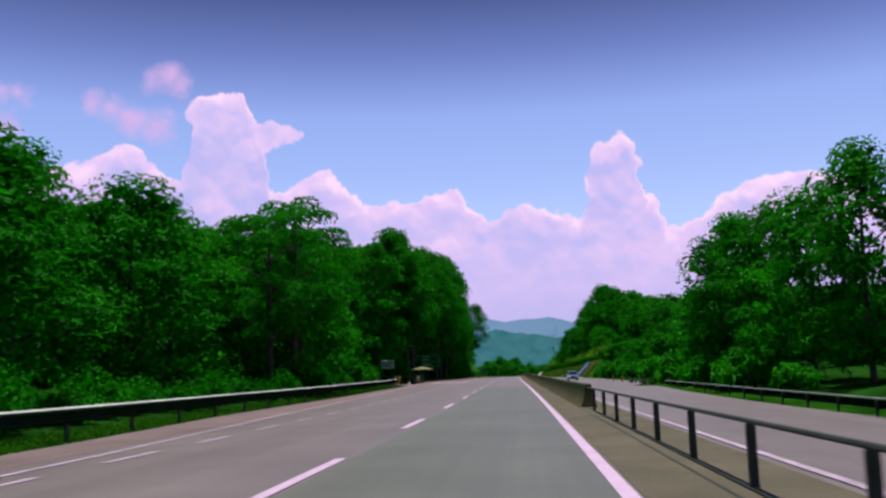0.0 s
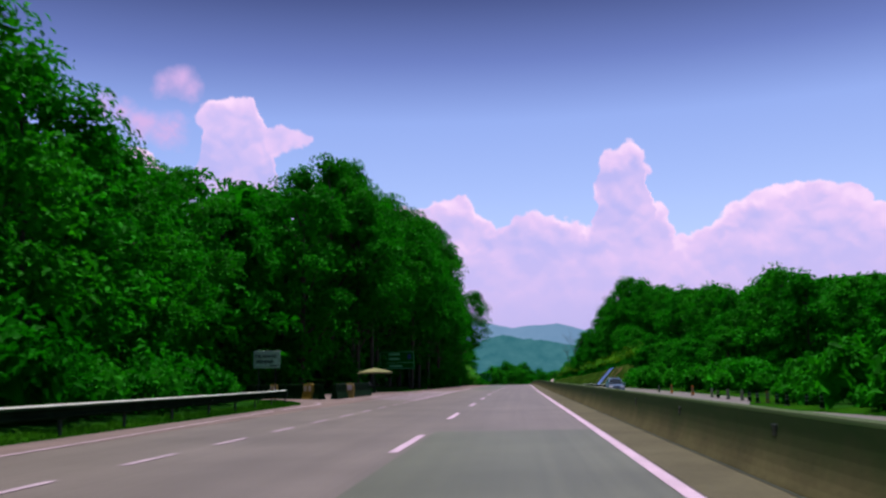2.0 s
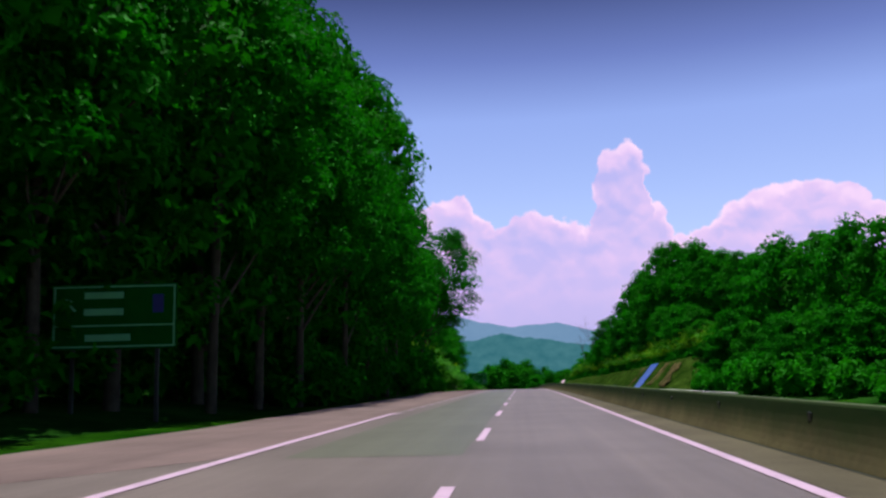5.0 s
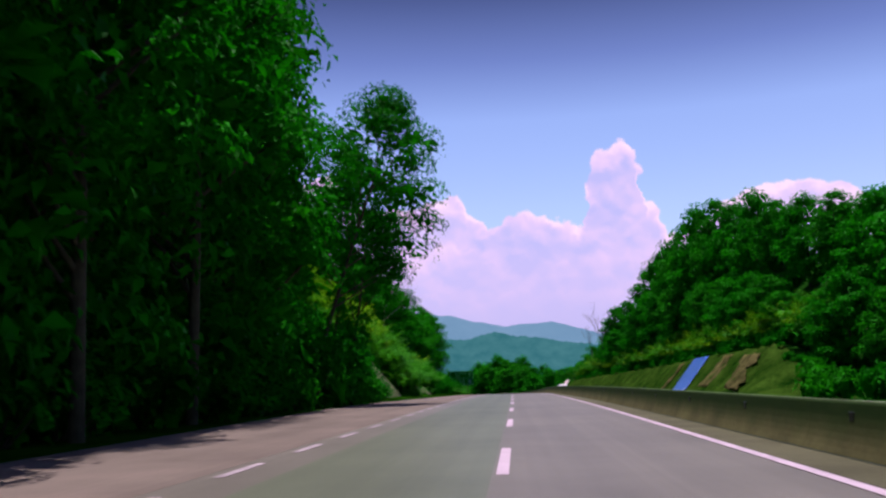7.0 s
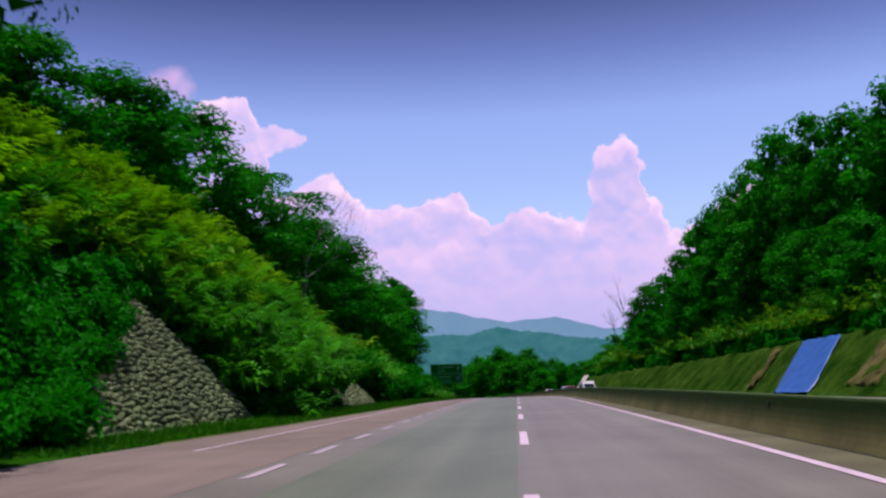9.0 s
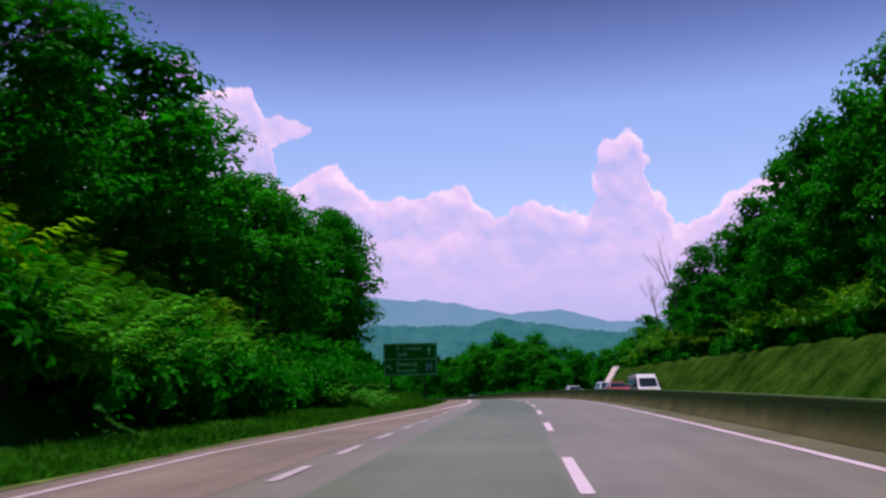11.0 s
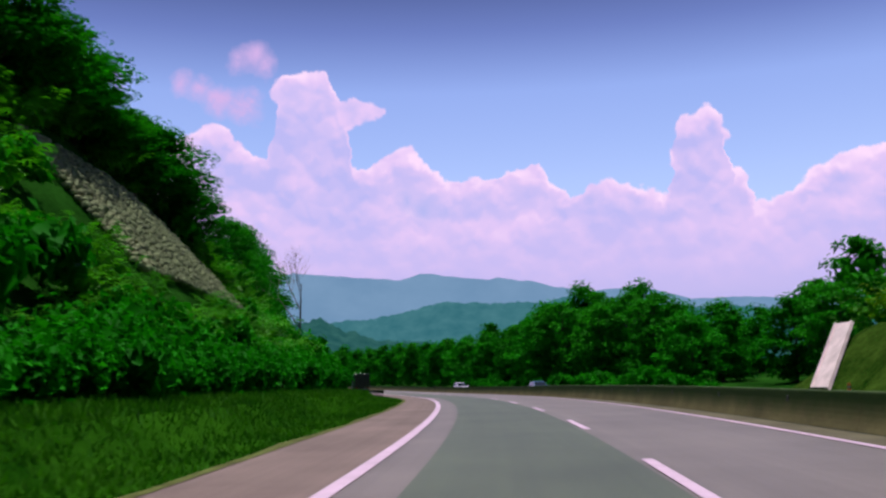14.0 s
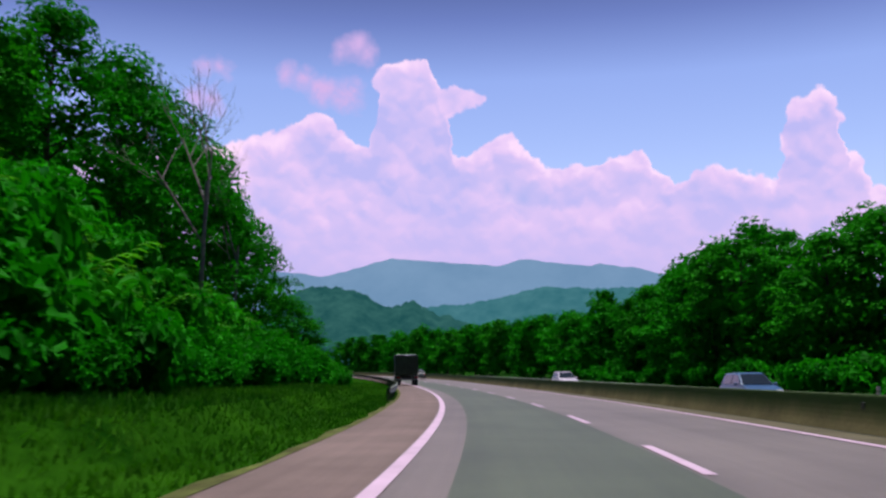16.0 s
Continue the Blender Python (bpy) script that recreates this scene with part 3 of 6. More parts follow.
def build_ground():
    ss = np.concatenate([np.arange(-110, 250, 5.0), np.arange(250, 520, 2.5), np.arange(520, 881, 8.0)])
    oo = np.concatenate([[-260, -200, -150, -120, -100, -90], np.arange(-80, -30, 3.0), np.arange(-30, -8, 1.0), [-8, -5, -2, 0, 3, 6, 8], np.arange(8.5, 16, 0.4), np.arange(16.2, 24, 0.75), np.arange(24, 60, 3.0), [64, 75, 90, 120, 150, 200, 260]])
    S, O = np.meshgrid(ss, oo, indexing="ij")
    h = rise(S, O)
    away = (O > edge_l(S) + 1.0) | (O < edge_r(S) - 1.0)
    n = np.array([noise.noise((s * 0.18, o * 0.18, 3.0)) for s, o in zip(S.ravel(), O.ravel())]).reshape(S.shape)
    fold = np.array([noise.noise((s * 0.35, o * 0.12, 9.0)) for s, o in zip(S.ravel(), O.ravel())]).reshape(S.shape)
    e = -O + edge_r(S)
    calm = np.clip((np.maximum(O - edge_l(S), -O + edge_r(S)) - 5.0) / 5.0, 0.08, 1.0)
    h = h + np.where(away, n * 0.35 * calm, 0) + np.where((e > 1) & (e < 7), fold * 0.7, 0)
    v = lay(S, O, h)
    a, b = S.shape
    idx = np.arange(a * b).reshape(a, b)
    f = np.stack([idx[:-1, :-1], idx[:-1, 1:], idx[1:, 1:], idx[1:, :-1]], -1).reshape(-1, 4)
    # the plain round about, out to the horizon
    far = []
    for r in (0.5, 900, 2000, 4600):
        for k in range(48):
            t = 2 * math.pi * k / 48
            far.append((-60 + r * math.cos(t), 300 + r * math.sin(t), -16.0))
    far = np.array(far)
    base = a * b
    g = []
    for i in range(3):
        for k in range(48):
            g.append((base + i * 48 + k, base + (i + 1) * 48 + k, base + (i + 1) * 48 + (k + 1) % 48, base + i * 48 + (k + 1) % 48))
    allf = np.concatenate([f[:, ::-1], np.array(g)])
    me = mesh_data("ground", np.concatenate([v.reshape(-1, 3), far]), allf, [M["ground"], M["grass_bed"], M["soil"]], smooth=True)
    sc, oc = (S[:-1, :-1] + S[1:, 1:]) / 2, (O[:-1, :-1] + O[1:, 1:]) / 2
    d, e = oc - edge_l(sc), -oc + edge_r(sc)
    mi = np.zeros(sc.shape, np.int32)
    mi[(d > -1) & (d < 2.2)] = 1
    mi[(d > -1) & (d < 7.5) & (sc > 335)] = 1
    mi[(e > -1.5) & (e < 7.5) & (sc > 270) & (sc < 475)] = 2
    mi[(e > -1.5) & (e < 3)] = np.where(mi[(e > -1.5) & (e < 3)] == 2, 2, 1)
    me.polygons.foreach_set("material_index", np.concatenate([mi.ravel(), np.zeros(len(g), np.int32)]))
    return tagged(put("ground", me), "dark green forest floor and grassy verges", "ground", kind="structure")


build_ground()

# ---- road ----
road_s = np.concatenate([np.arange(-110, 300, 5.0), np.arange(300, 560, 2.5), np.arange(560, 881, 6.0)])
road = tagged(ribbon("road", road_s, edge_l, -1.05, 0.0, M["asphalt"]), "pale worn asphalt carriageway with painted lanes", "road", kind="structure")
ribbon("worn_lane", road_s[road_s <= 75], 3.45, 0.05, 0.004, M["asphalt_worn"], road)
ribbon("worn_lane", road_s[(road_s >= 150) & (road_s <= 335)], 6.55, 3.75, 0.004, M["asphalt_worn"], road)
ribbon("resurfaced_lane", road_s[road_s >= 335], 6.55, 3.75, 0.004, M["asphalt_dark"], road)
ribbon("shoulder", road_s, edge_l, lambda s: np.where(s < 150, np.minimum(edge_l(s) - 0.2, np.where(s < 60, 8.2 + s * 0.03, 10.2)), np.where(s < 330, 7.6, 7.45)), 0.003, M["asphalt_shoulder"], road)
ribbon("verge_dirt", road_s[(road_s >= 262) & (road_s <= 600)], lambda s: edge_l(s) + 0.16 + 0.12 * np.sin(s * 0.9) * np.sin(s * 0.37), lambda s: edge_l(s) - 0.05, 0.012, M["verge_dirt"], road)
tagged(ribbon("median_strip", road_s, -0.13, -2.0, 0.006, M["median"]), "sandy concrete strip under the median barrier", "median", kind="structure")
opposite = tagged(ribbon("opposite_road", road_s, -1.9, edge_r, 0.0, M["asphalt"], cross=-0.06), "opposite carriageway of pale worn asphalt", "road", kind="structure")

# ---- painted lines ----


def line_strip(name, s_list, off, width, parent, mat="line", up=0.012, cross=0.0):
    o = off if callable(off) else (lambda s: np.full(len(s), float(off)))
    return ribbon(name, s_list, lambda s: o(s) + width / 2, lambda s: o(s) - width / 2, up, M[mat], parent, cross=cross)


line_strip("edge_line", road_s, 0.0, 0.17, road)
line_strip("edge_line", road_s, -2.25, 0.15, opposite, cross=-0.06, mat="line_worn")
line_strip("edge_line", road_s, -9.4, 0.13, opposite, "line_worn", cross=-0.06)
line_strip("edge_line", np.arange(-110, 94, 3.0), lambda s: table(s, [(-110, 7.4), (0, 7.5), (15, 8.05), (24, 8.6), (31, 9.0), (45, 9.6), (70, 10.3), (93, 11.38)]), 0.13, road, "line_worn")
line_strip("edge_line", np.arange(262, 346, 3.0), lambda s: table(s, [(262, 10.0), (275, 9.75), (316, 9.7), (346, 7.75)]), 0.14, road, "line_worn")
line_strip("edge_line", np.concatenate([np.arange(344, 560, 2.5), np.arange(560, 881, 6.0)]), lambda s: table(s, [(344, 7.95), (356, 7.45), (366, 7.32), (900, 7.32)]), 0.2, road)
_dash = mesh_data("lane_dash", [(-0.08, 0, 0), (0.08, 0, 0), (0.08, 1.5, 0), (0.08, 3, 0), (0.08, 4.5, 0), (-0.08, 4.5, 0), (-0.08, 3, 0), (-0.08, 1.5, 0)], [(0, 1, 2, 7), (7, 2, 3, 6), (6, 3, 4, 5)], M["line"])
for k in range(-6, 70):
    put("lane_dash", _dash, road, spot(9.2 + 12 * k, 3.62, 0.012))
_short = mesh_data("short_dash", [(-0.075, 0, 0), (0.075, 0, 0), (0.075, 1, 0), (0.075, 2.1, 0), (-0.075, 2.1, 0), (-0.075, 1, 0)], [(0, 1, 2, 5), (5, 2, 3, 4)], M["line_worn"])
for k in range(-2, 26):
    put("short_dash", _short, road, spot(1.6 + 4.12 * k, 7.3, 0.012))
for k in range(48):
    put("short_dash", _short, road, spot(168 + 4.2 * k, 7.3, 0.012))
for k in range(8, 70):
    put("lane_dash", _dash, opposite, spot(4 + 12 * k, -5.85, 0.014 - 0.06 * 3.85 - float(far_drop(4 + 12 * k, -5.85))))
# painted gore: solid outline, rounded nose and hatching
line_strip("gore_line", np.arange(105.5, 170, 2.0), lambda s: table(s, [(105, 7.4), (120, 7.2), (170, 7.5)]), 0.2, road)


def curved_line(name, points, width, mat):
    """A painted line of even width through points of chainage and offset."""
    p = np.array(points, float)
    u = np.linspace(0, len(p) - 1, 6 * len(p))
    q = np.stack([np.interp(u, range(len(p)), p[:, i]) for i in (0, 1)], 1)
    for _ in range(3):
        q[1:-1] = (q[:-2] + 2 * q[1:-1] + q[2:]) / 4
    t = np.gradient(q, axis=0)
    t /= np.linalg.norm(t, axis=1)[:, None]
    side = np.stack([-t[:, 1], t[:, 0]], 1) * width / 2
    v = np.concatenate([lay(*(q + side).T, 0.013), lay(*(q - side).T, 0.013)])
    n = len(q)
    put(name, mesh_data(name, v, [(i, n + i, n + i + 1, i + 1) for i in range(n - 1)], M[mat]), road)


curved_line("gore_line", [(114.2, 13.2), (112.8, 11.8), (112.0, 10.8), (110.0, 9.5), (108.0, 8.4), (106.5, 7.65), (105.3, 7.36)], 0.3, "line_worn")
curved_line("edge_line", [(92.5, 11.36), (97, 11.43), (100, 11.45), (102, 11.75), (103.4, 12.2), (104.3, 12.6)], 0.16, "line_worn")
for k in range(34):
    s = 108.9 + k * 1.02
    o1 = float(np.interp(s, [106, 109, 111.4, 114, 124, 136, 146], [8.2, 8.8, 10.0, 11.3, 12.4, 12.0, 10.4]))
    v = lay([s, s + 0.36, s + 0.36, s], [7.35, 7.35, o1, o1], 0.012)
    put("hatch_bar", mesh_data("hatch_bar", v, [(0, 1, 2, 3)], M["line_worn"]), road)
# tar joint along the foot of the barrier
ribbon("tar_joint", road_s, -0.92, -0.962, 0.013, M["crack"], road)

# ---- median barrier ----


def build_barrier():
    top = thing("concrete_barrier", "mouldy concrete median barrier, pale at its foot", "barrier", m=None)
    side = [(-0.98, 0.0), (-0.985, 0.02), (-1.025, 0.10), (-1.062, 0.19), (-1.094, 0.29), (-1.120, 0.40), (-1.140, 0.52), (-1.160, 0.70), (-1.175, 0.74)]
    prof = side + [(-2.52 - a, b) for a, b in reversed(side)]
    s = 30.6
    while s < 700:
        step = 6.0 if s < 540 else 12.0
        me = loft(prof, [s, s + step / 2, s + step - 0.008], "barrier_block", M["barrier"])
        uv = me.uv_layers.new(name="UVMap")
        for lp in me.loops:
            row, col = divmod(lp.vertex_index, len(prof))
            uv.data[lp.index].uv = (s + row * step / 2, prof[col][1])
        put("barrier_block", me, top)
        s += step
    bm = bmesh.new()
    box(bm, (0.03, 0.16, 0.14), bevel=0.012)
    me = bpy.data.meshes.new("reflector")
    bm.to_mesh(me)
    bm.free()
    me.materials.append(M["sign_black"])
    for k in range(72):
        put("reflector", me, top, spot(34.8 + 6.0 * k, -1.142, 0.53))
    return top


build_barrier()


def build_median_rail():
    rail = thing("guard_rail", "low dark steel guard rail on square posts, along the median", "guard rail")
    beam = [(-1.175, 0.62), (-1.165, 0.64), (-1.175, 0.66), (-1.225, 0.66), (-1.235, 0.64), (-1.225, 0.62)]
    put("rail_beam", loft(beam, np.arange(-60, 31.0, 2.5), "rail_beam", M["steel_dark"]), rail)
    bm = bmesh.new()
    box(bm, (0.085, 0.075, 0.62), (0, 0, 0.31), 0.01)
    me = bpy.data.meshes.new("rail_post")
    bm.to_mesh(me)
    bm.free()
    me.materials.append(M["steel_dark"])
    for k in range(-20, 7):
        put("rail_post", me, rail, spot(9.2 + 3.1 * k, -1.2))
    put("ground_edge", loft([(-1.14, 0.0), (-1.14, 0.03), (-1.22, 0.03), (-1.22, 0.0)], np.arange(-60, 29, 3.0), "ground_edge", M["crack"]), rail)


build_median_rail()


def w_beam(offs, h):
    """A corrugated beam's profile, 31 cm high."""
    p = [(0.0, -0.155), (0.06, -0.125), (0.06, -0.075), (0.0, -0.04), (0.0, 0.04), (0.06, 0.075), (0.06, 0.125), (0.0, 0.155)]
    q = [(a + 0.012, b) for a, b in reversed(p)]
    return [(offs - a, h + b) for a, b in p + q]


def build_w_rail(s0, s1, off, label, ground_up=0.0, spacing=4.0, side=1, step=4.0, mat="steel", edge="steel_sunlit"):
    rail = thing("guard_rail", label, "guard rail")
    ss = np.arange(s0, s1 + 0.01, step)
    o = off if callable(off) else (lambda s: np.full(np.shape(s), float(off)))
    prof = np.array(w_beam(0.0, 0.53))
    n = len(prof)
    rows = np.concatenate([lay(np.full(n, s), o(s) + side * prof[:, 0], prof[:, 1] + ground_up) for s in ss])
    f = []
    for i in range(len(ss) - 1):
        for j in range(n):
            k = (j + 1) % n
            f.append((i * n + j, (i + 1) * n + j, (i + 1) * n + k, i * n + k))
    f += [tuple(range(n)), tuple(range((len(ss) - 1) * n, len(ss) * n))]
    put("rail_beam", mesh_data("rail_beam", rows, f, M[mat]), rail)
    if mat != "steel":            # added upper lip, its paler colour standing for sun on the edge
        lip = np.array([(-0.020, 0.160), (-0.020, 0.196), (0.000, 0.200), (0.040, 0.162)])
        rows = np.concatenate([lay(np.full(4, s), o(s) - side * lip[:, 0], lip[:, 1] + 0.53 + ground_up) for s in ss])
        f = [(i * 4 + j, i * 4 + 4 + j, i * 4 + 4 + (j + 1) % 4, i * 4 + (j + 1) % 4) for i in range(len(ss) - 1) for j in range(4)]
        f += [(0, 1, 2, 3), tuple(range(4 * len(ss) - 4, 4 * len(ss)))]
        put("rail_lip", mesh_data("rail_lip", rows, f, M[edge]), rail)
    bm = bmesh.new()
    box(bm, (0.06, 0.14, 1.1), (0.13 * side, 0, 0.1), 0.008)
    box(bm, (0.13, 0.10, 0.3), (0.06 * side, 0, 0.5), 0.008)
    me = bpy.data.meshes.new("rail_post")
    bm.to_mesh(me)
    bm.free()
    me.materials.append(M["steel_dark"])
    for s in np.arange(s0 + 0.5, s1, spacing):
        put("rail_post", me, rail, spot(s, float(o(s)) + side * 0.0, ground_up, turn=180 if side > 0 else 0))
    return rail


build_w_rail(-60, 106, lambda s: table(s, [(-60, 10.4), (0, 10.6), (20, 11.0), (34, 11.6), (60, 12.2), (90, 13.0), (106, 14.2)]), "long dark guard rail with a bright upper edge beside the verge", mat="steel_shaded")
build_w_rail(486, 640, 9.7, "galvanised guard rail on short posts round the bend", spacing=2.0)
build_w_rail(15, 83, lambda s: table(s, [(15, -10.2), (60, -11.5), (83, -12.1)]), "dark guard rail with a bright upper edge beyond the opposite carriageway", -0.72, side=-1, mat="steel_shaded", edge="steel")
build_w_rail(205, 277, -12.6, "dark guard rail with a bright upper edge before the cut slope", -0.92, side=-1, mat="steel_shaded")
build_w_rail(468, 660, -13.0, "galvanised guard rail along the outer bend", -0.6, side=-1, spacing=6.0)

# ---- foliage meshes ----


def leaves(points, normals, size, rng, slim=0.5, droop=0.25):
    """Folded rhombic leaves at the points: four corners, two triangles each."""
    n = len(points)
    nm = normals + rng.normal(0, 0.45, (n, 3))
    nm /= np.linalg.norm(nm, axis=1)[:, None] + 1e-9
    t = rng.normal(0, 1, (n, 3))
    t -= nm * (t * nm).sum(1)[:, None]
    t /= np.linalg.norm(t, axis=1)[:, None] + 1e-9
    b = np.cross(nm, t)
    L = (size * rng.uniform(0.6, 1.35, n))[:, None]
    w = L * slim
    a = points - t * L * 0.5
    c = points + t * L * 0.5 - np.array([0, 0, 1]) * L * droop
    l = points + b * w * 0.5 + nm * L * 0.1
    r = points - b * w * 0.5 + nm * L * 0.1
    v = np.stack([a, l, c, r], 1).reshape(-1, 3)
    i = np.arange(n) * 4
    f = np.concatenate([np.stack([i, i + 1, i + 2], 1), np.stack([i, i + 2, i + 3], 1)])
    return v, f


def limb(p0, p1, r0, r1, n=6):
    p0, p1 = np.array(p0, float), np.array(p1, float)
    d = p1 - p0
    d = d / (np.linalg.norm(d) + 1e-9)
    u = np.cross(d, (0.3, 0.9, 0.2))
    u /= np.linalg.norm(u)
    w = np.cross(d, u)
    t = np.arange(n) * 2 * np.pi / n
    ring = np.cos(t)[:, None] * u + np.sin(t)[:, None] * w
    v = np.concatenate([p0 + ring * r0, p1 + ring * r1])
    f = [(i, (i + 1) % n, n + (i + 1) % n) for i in range(n)] + [(i, n + (i + 1) % n, n + i) for i in range(n)]
    return v, np.array(f)


def join(parts):
    vs, fs, k = [], [], 0
    for v, f in parts:
        vs.append(v)
        fs.append(f + k)
        k += len(v)
    return np.concatenate(vs), np.concatenate(fs)


def sphere_points(n, rng):
    p = rng.normal(0, 1, (n, 3))
    return p / np.linalg.norm(p, axis=1)[:, None]


def tree_meshes(name, seed, H=16.0, R=4.8, base=0.12, lobes=70, per=110, leaf=0.34, mat="leaf_a", shape="round", filled=True, stem=1.0):
    """Trunk with limbs, and a crown of lobes of small leaves, for a tree of height H."""
    rng = np.random.default_rng(seed)
    crown, wood = [], []
    near = per > 80               # trees that stand close to the road take small leaves inside too
    wood.append(limb((0, 0, -1.0), (0.2, 0.1, H * 0.45), H * 0.014 * stem, H * 0.010 * stem, 8))
    wood.append(limb((0.2, 0.1, H * 0.45), (0.0, 0.3, H * 0.85), H * 0.010 * stem, H * 0.003 * stem, 7))
    for k in range(lobes):
        u = (k + rng.uniform(0, 1)) / lobes
        z = base + (1 - base) * u
        if shape == "round":
            prof = math.sin(math.pi * min(1.0, 0.18 + 0.82 * u) ** 0.85) ** 0.6 if u < 0.995 else 0.1
        elif shape == "tall":
            prof = 0.55 + 0.45 * math.sin(math.pi * u) if u < 0.8 else 1.1 * (1 - u) / 0.2 * 0.75 + 0.12
        else:
            prof = 0.35 + 0.9 * math.sin(math.pi * (u ** 1.3))
        a = rng.uniform(0, 2 * math.pi)
        rr = R * prof * rng.uniform(0.62, 1.05)
        c = np.array([rr * math.cos(a), rr * math.sin(a), z * H * 0.95])
        r = R * rng.uniform(0.20, 0.35)
        p = sphere_points(per, rng)
        p[:, 2] = np.where(p[:, 2] < -0.35, -p[:, 2], p[:, 2])
        q = c + p * r * np.array([1.15, 1.15, 0.78]) * rng.uniform(0.78, 1.06, (per, 1))
        out = q - np.array([0, 0, z * H * 0.9])
        out /= np.linalg.norm(out, axis=1)[:, None] + 1e-9
        nm = p * 0.7 + out * 0.3 + np.array([0, 0, 0.5])
        crown.append(leaves(q, nm, leaf, rng))
        if filled:                # big shaded leaves inside each lobe close it up
            p = sphere_points(18 if near else 10, rng)
            crown.append(leaves(c * np.array([0.75, 0.75, 1.0]) + p * r * 0.5, p * 0.4 + np.array([0, 0, 0.7]), leaf * (1.45 if near else 2.0), rng, 0.55))
        if filled:                # hidden oversized leaves, added at a lobe's heart to block the light
            p = sphere_points(11, rng) * np.array([0.6, 0.6, 0.25])
            crown.append(leaves(c + p * r, np.repeat([[0.0, 0.0, 2.0]], 11, 0), r * 0.52, rng, 0.8, 0.1))
        if k % 4 == 0:
            wood.append(limb((0.1, 0.1, max(0.1, z - 0.16) * H), c, H * 0.006 * stem, H * 0.002 * stem, 5))
    if filled:
        n = 460 if near else 170
        p = sphere_points(n, rng)
        z = rng.uniform(max(base, 0.1), 0.80, (n, 1))
        crown.append(leaves(p * R * np.array([0.5, 0.5, 0.1]) + np.concatenate([np.zeros((n, 2)), z * H], 1), p * np.array([1, 1, 0.3]), leaf * (1.6 if near else 2.8), rng, 0.55))
    cv, cf = join(crown)
    wv, wf = join(wood)
    return mesh_data(name + "_trunk", wv, wf, M["bark"], smooth=True), mesh_data(name + "_crown", cv, cf, M[mat])


def bush_mesh(name, seed, R=1.6, H=1.8, n=620, leaf=0.30, mat="leaf_b", lobes=9):
    rng = np.random.default_rng(seed)
    out = []
    for k in range(lobes):
        a, d = rng.uniform(0, 2 * math.pi), R * math.sqrt(rng.uniform(0, 0.7))
        r = R * rng.uniform(0.35, 0.55)
        c = np.array([d * math.cos(a), d * math.sin(a), H * rng.uniform(0.25, 0.75) * (1.1 - 0.5 * d / R)])
        p = sphere_points(int(n * 1.25) // lobes, rng)
        p[:, 2] = np.abs(p[:, 2]) * np.where(rng.uniform(0, 1, len(p)) < 0.85, 1, -0.6)
        out.append(leaves(c + p * r * rng.uniform(0.7, 1.05, (len(p), 1)), p * 0.7 + np.array([0, 0, 0.6]), leaf, rng))
        p = sphere_points(12, rng)
        out.append(leaves(c + p * r * 0.4, p * 0.4 + np.array([0, 0, 0.6]), leaf * 2.6, rng, 0.7))
    v, f = join(out)
    return mesh_data(name, v, f, M[mat])


def fern_mesh(name, seed, R=1.7, fronds=66, pinnae=8, mat="leaf_fern"):
    """A drift of arching fronds, each with leaflets in two rows."""
    rng = np.random.default_rng(seed)
    V, F, k = [], [], 0
    for i in range(fronds):
        a, d = rng.uniform(0, 2 * math.pi), R * math.sqrt(rng.uniform(0, 1))
        root = np.array([d * math.cos(a), d * math.sin(a), rng.uniform(-0.25, 0.25)])
        t = rng.uniform(0, 2 * math.pi)
        ax = np.array([math.cos(t), math.sin(t), 0])
        side = np.array([-math.sin(t), math.cos(t), 0])
        L, up = rng.uniform(0.6, 1.3), rng.uniform(0.5, 1.0)
        for j in range(pinnae):
            u = (j + 0.6) / pinnae
            p = root + ax * L * u + np.array([0, 0, up * math.sin(u * 2.2)])
            w = 0.34 * math.sin(math.pi * (0.12 + 0.86 * u)) * L
            for sgn in (-1, 1):
                tip = p + side * sgn * w + ax * 0.08 + np.array([0, 0, -0.25 * w])
                V += [p - ax * 0.05 * L, p + ax * 0.07 * L, tip]
                F.append((k, k + 1, k + 2) if sgn > 0 else (k, k + 2, k + 1))
                k += 3
    p = sphere_points(70, rng)
    under = leaves(p * np.array([R * 0.8, R * 0.8, 0.22]) + np.array([0, 0, 0.05]), p * 0.4 + np.array([0, 0, 0.7]), 0.62, rng, 0.45)
    v, f = join([(np.array(V), np.array(F)), under])
    return mesh_data(name, v, f, M[mat])


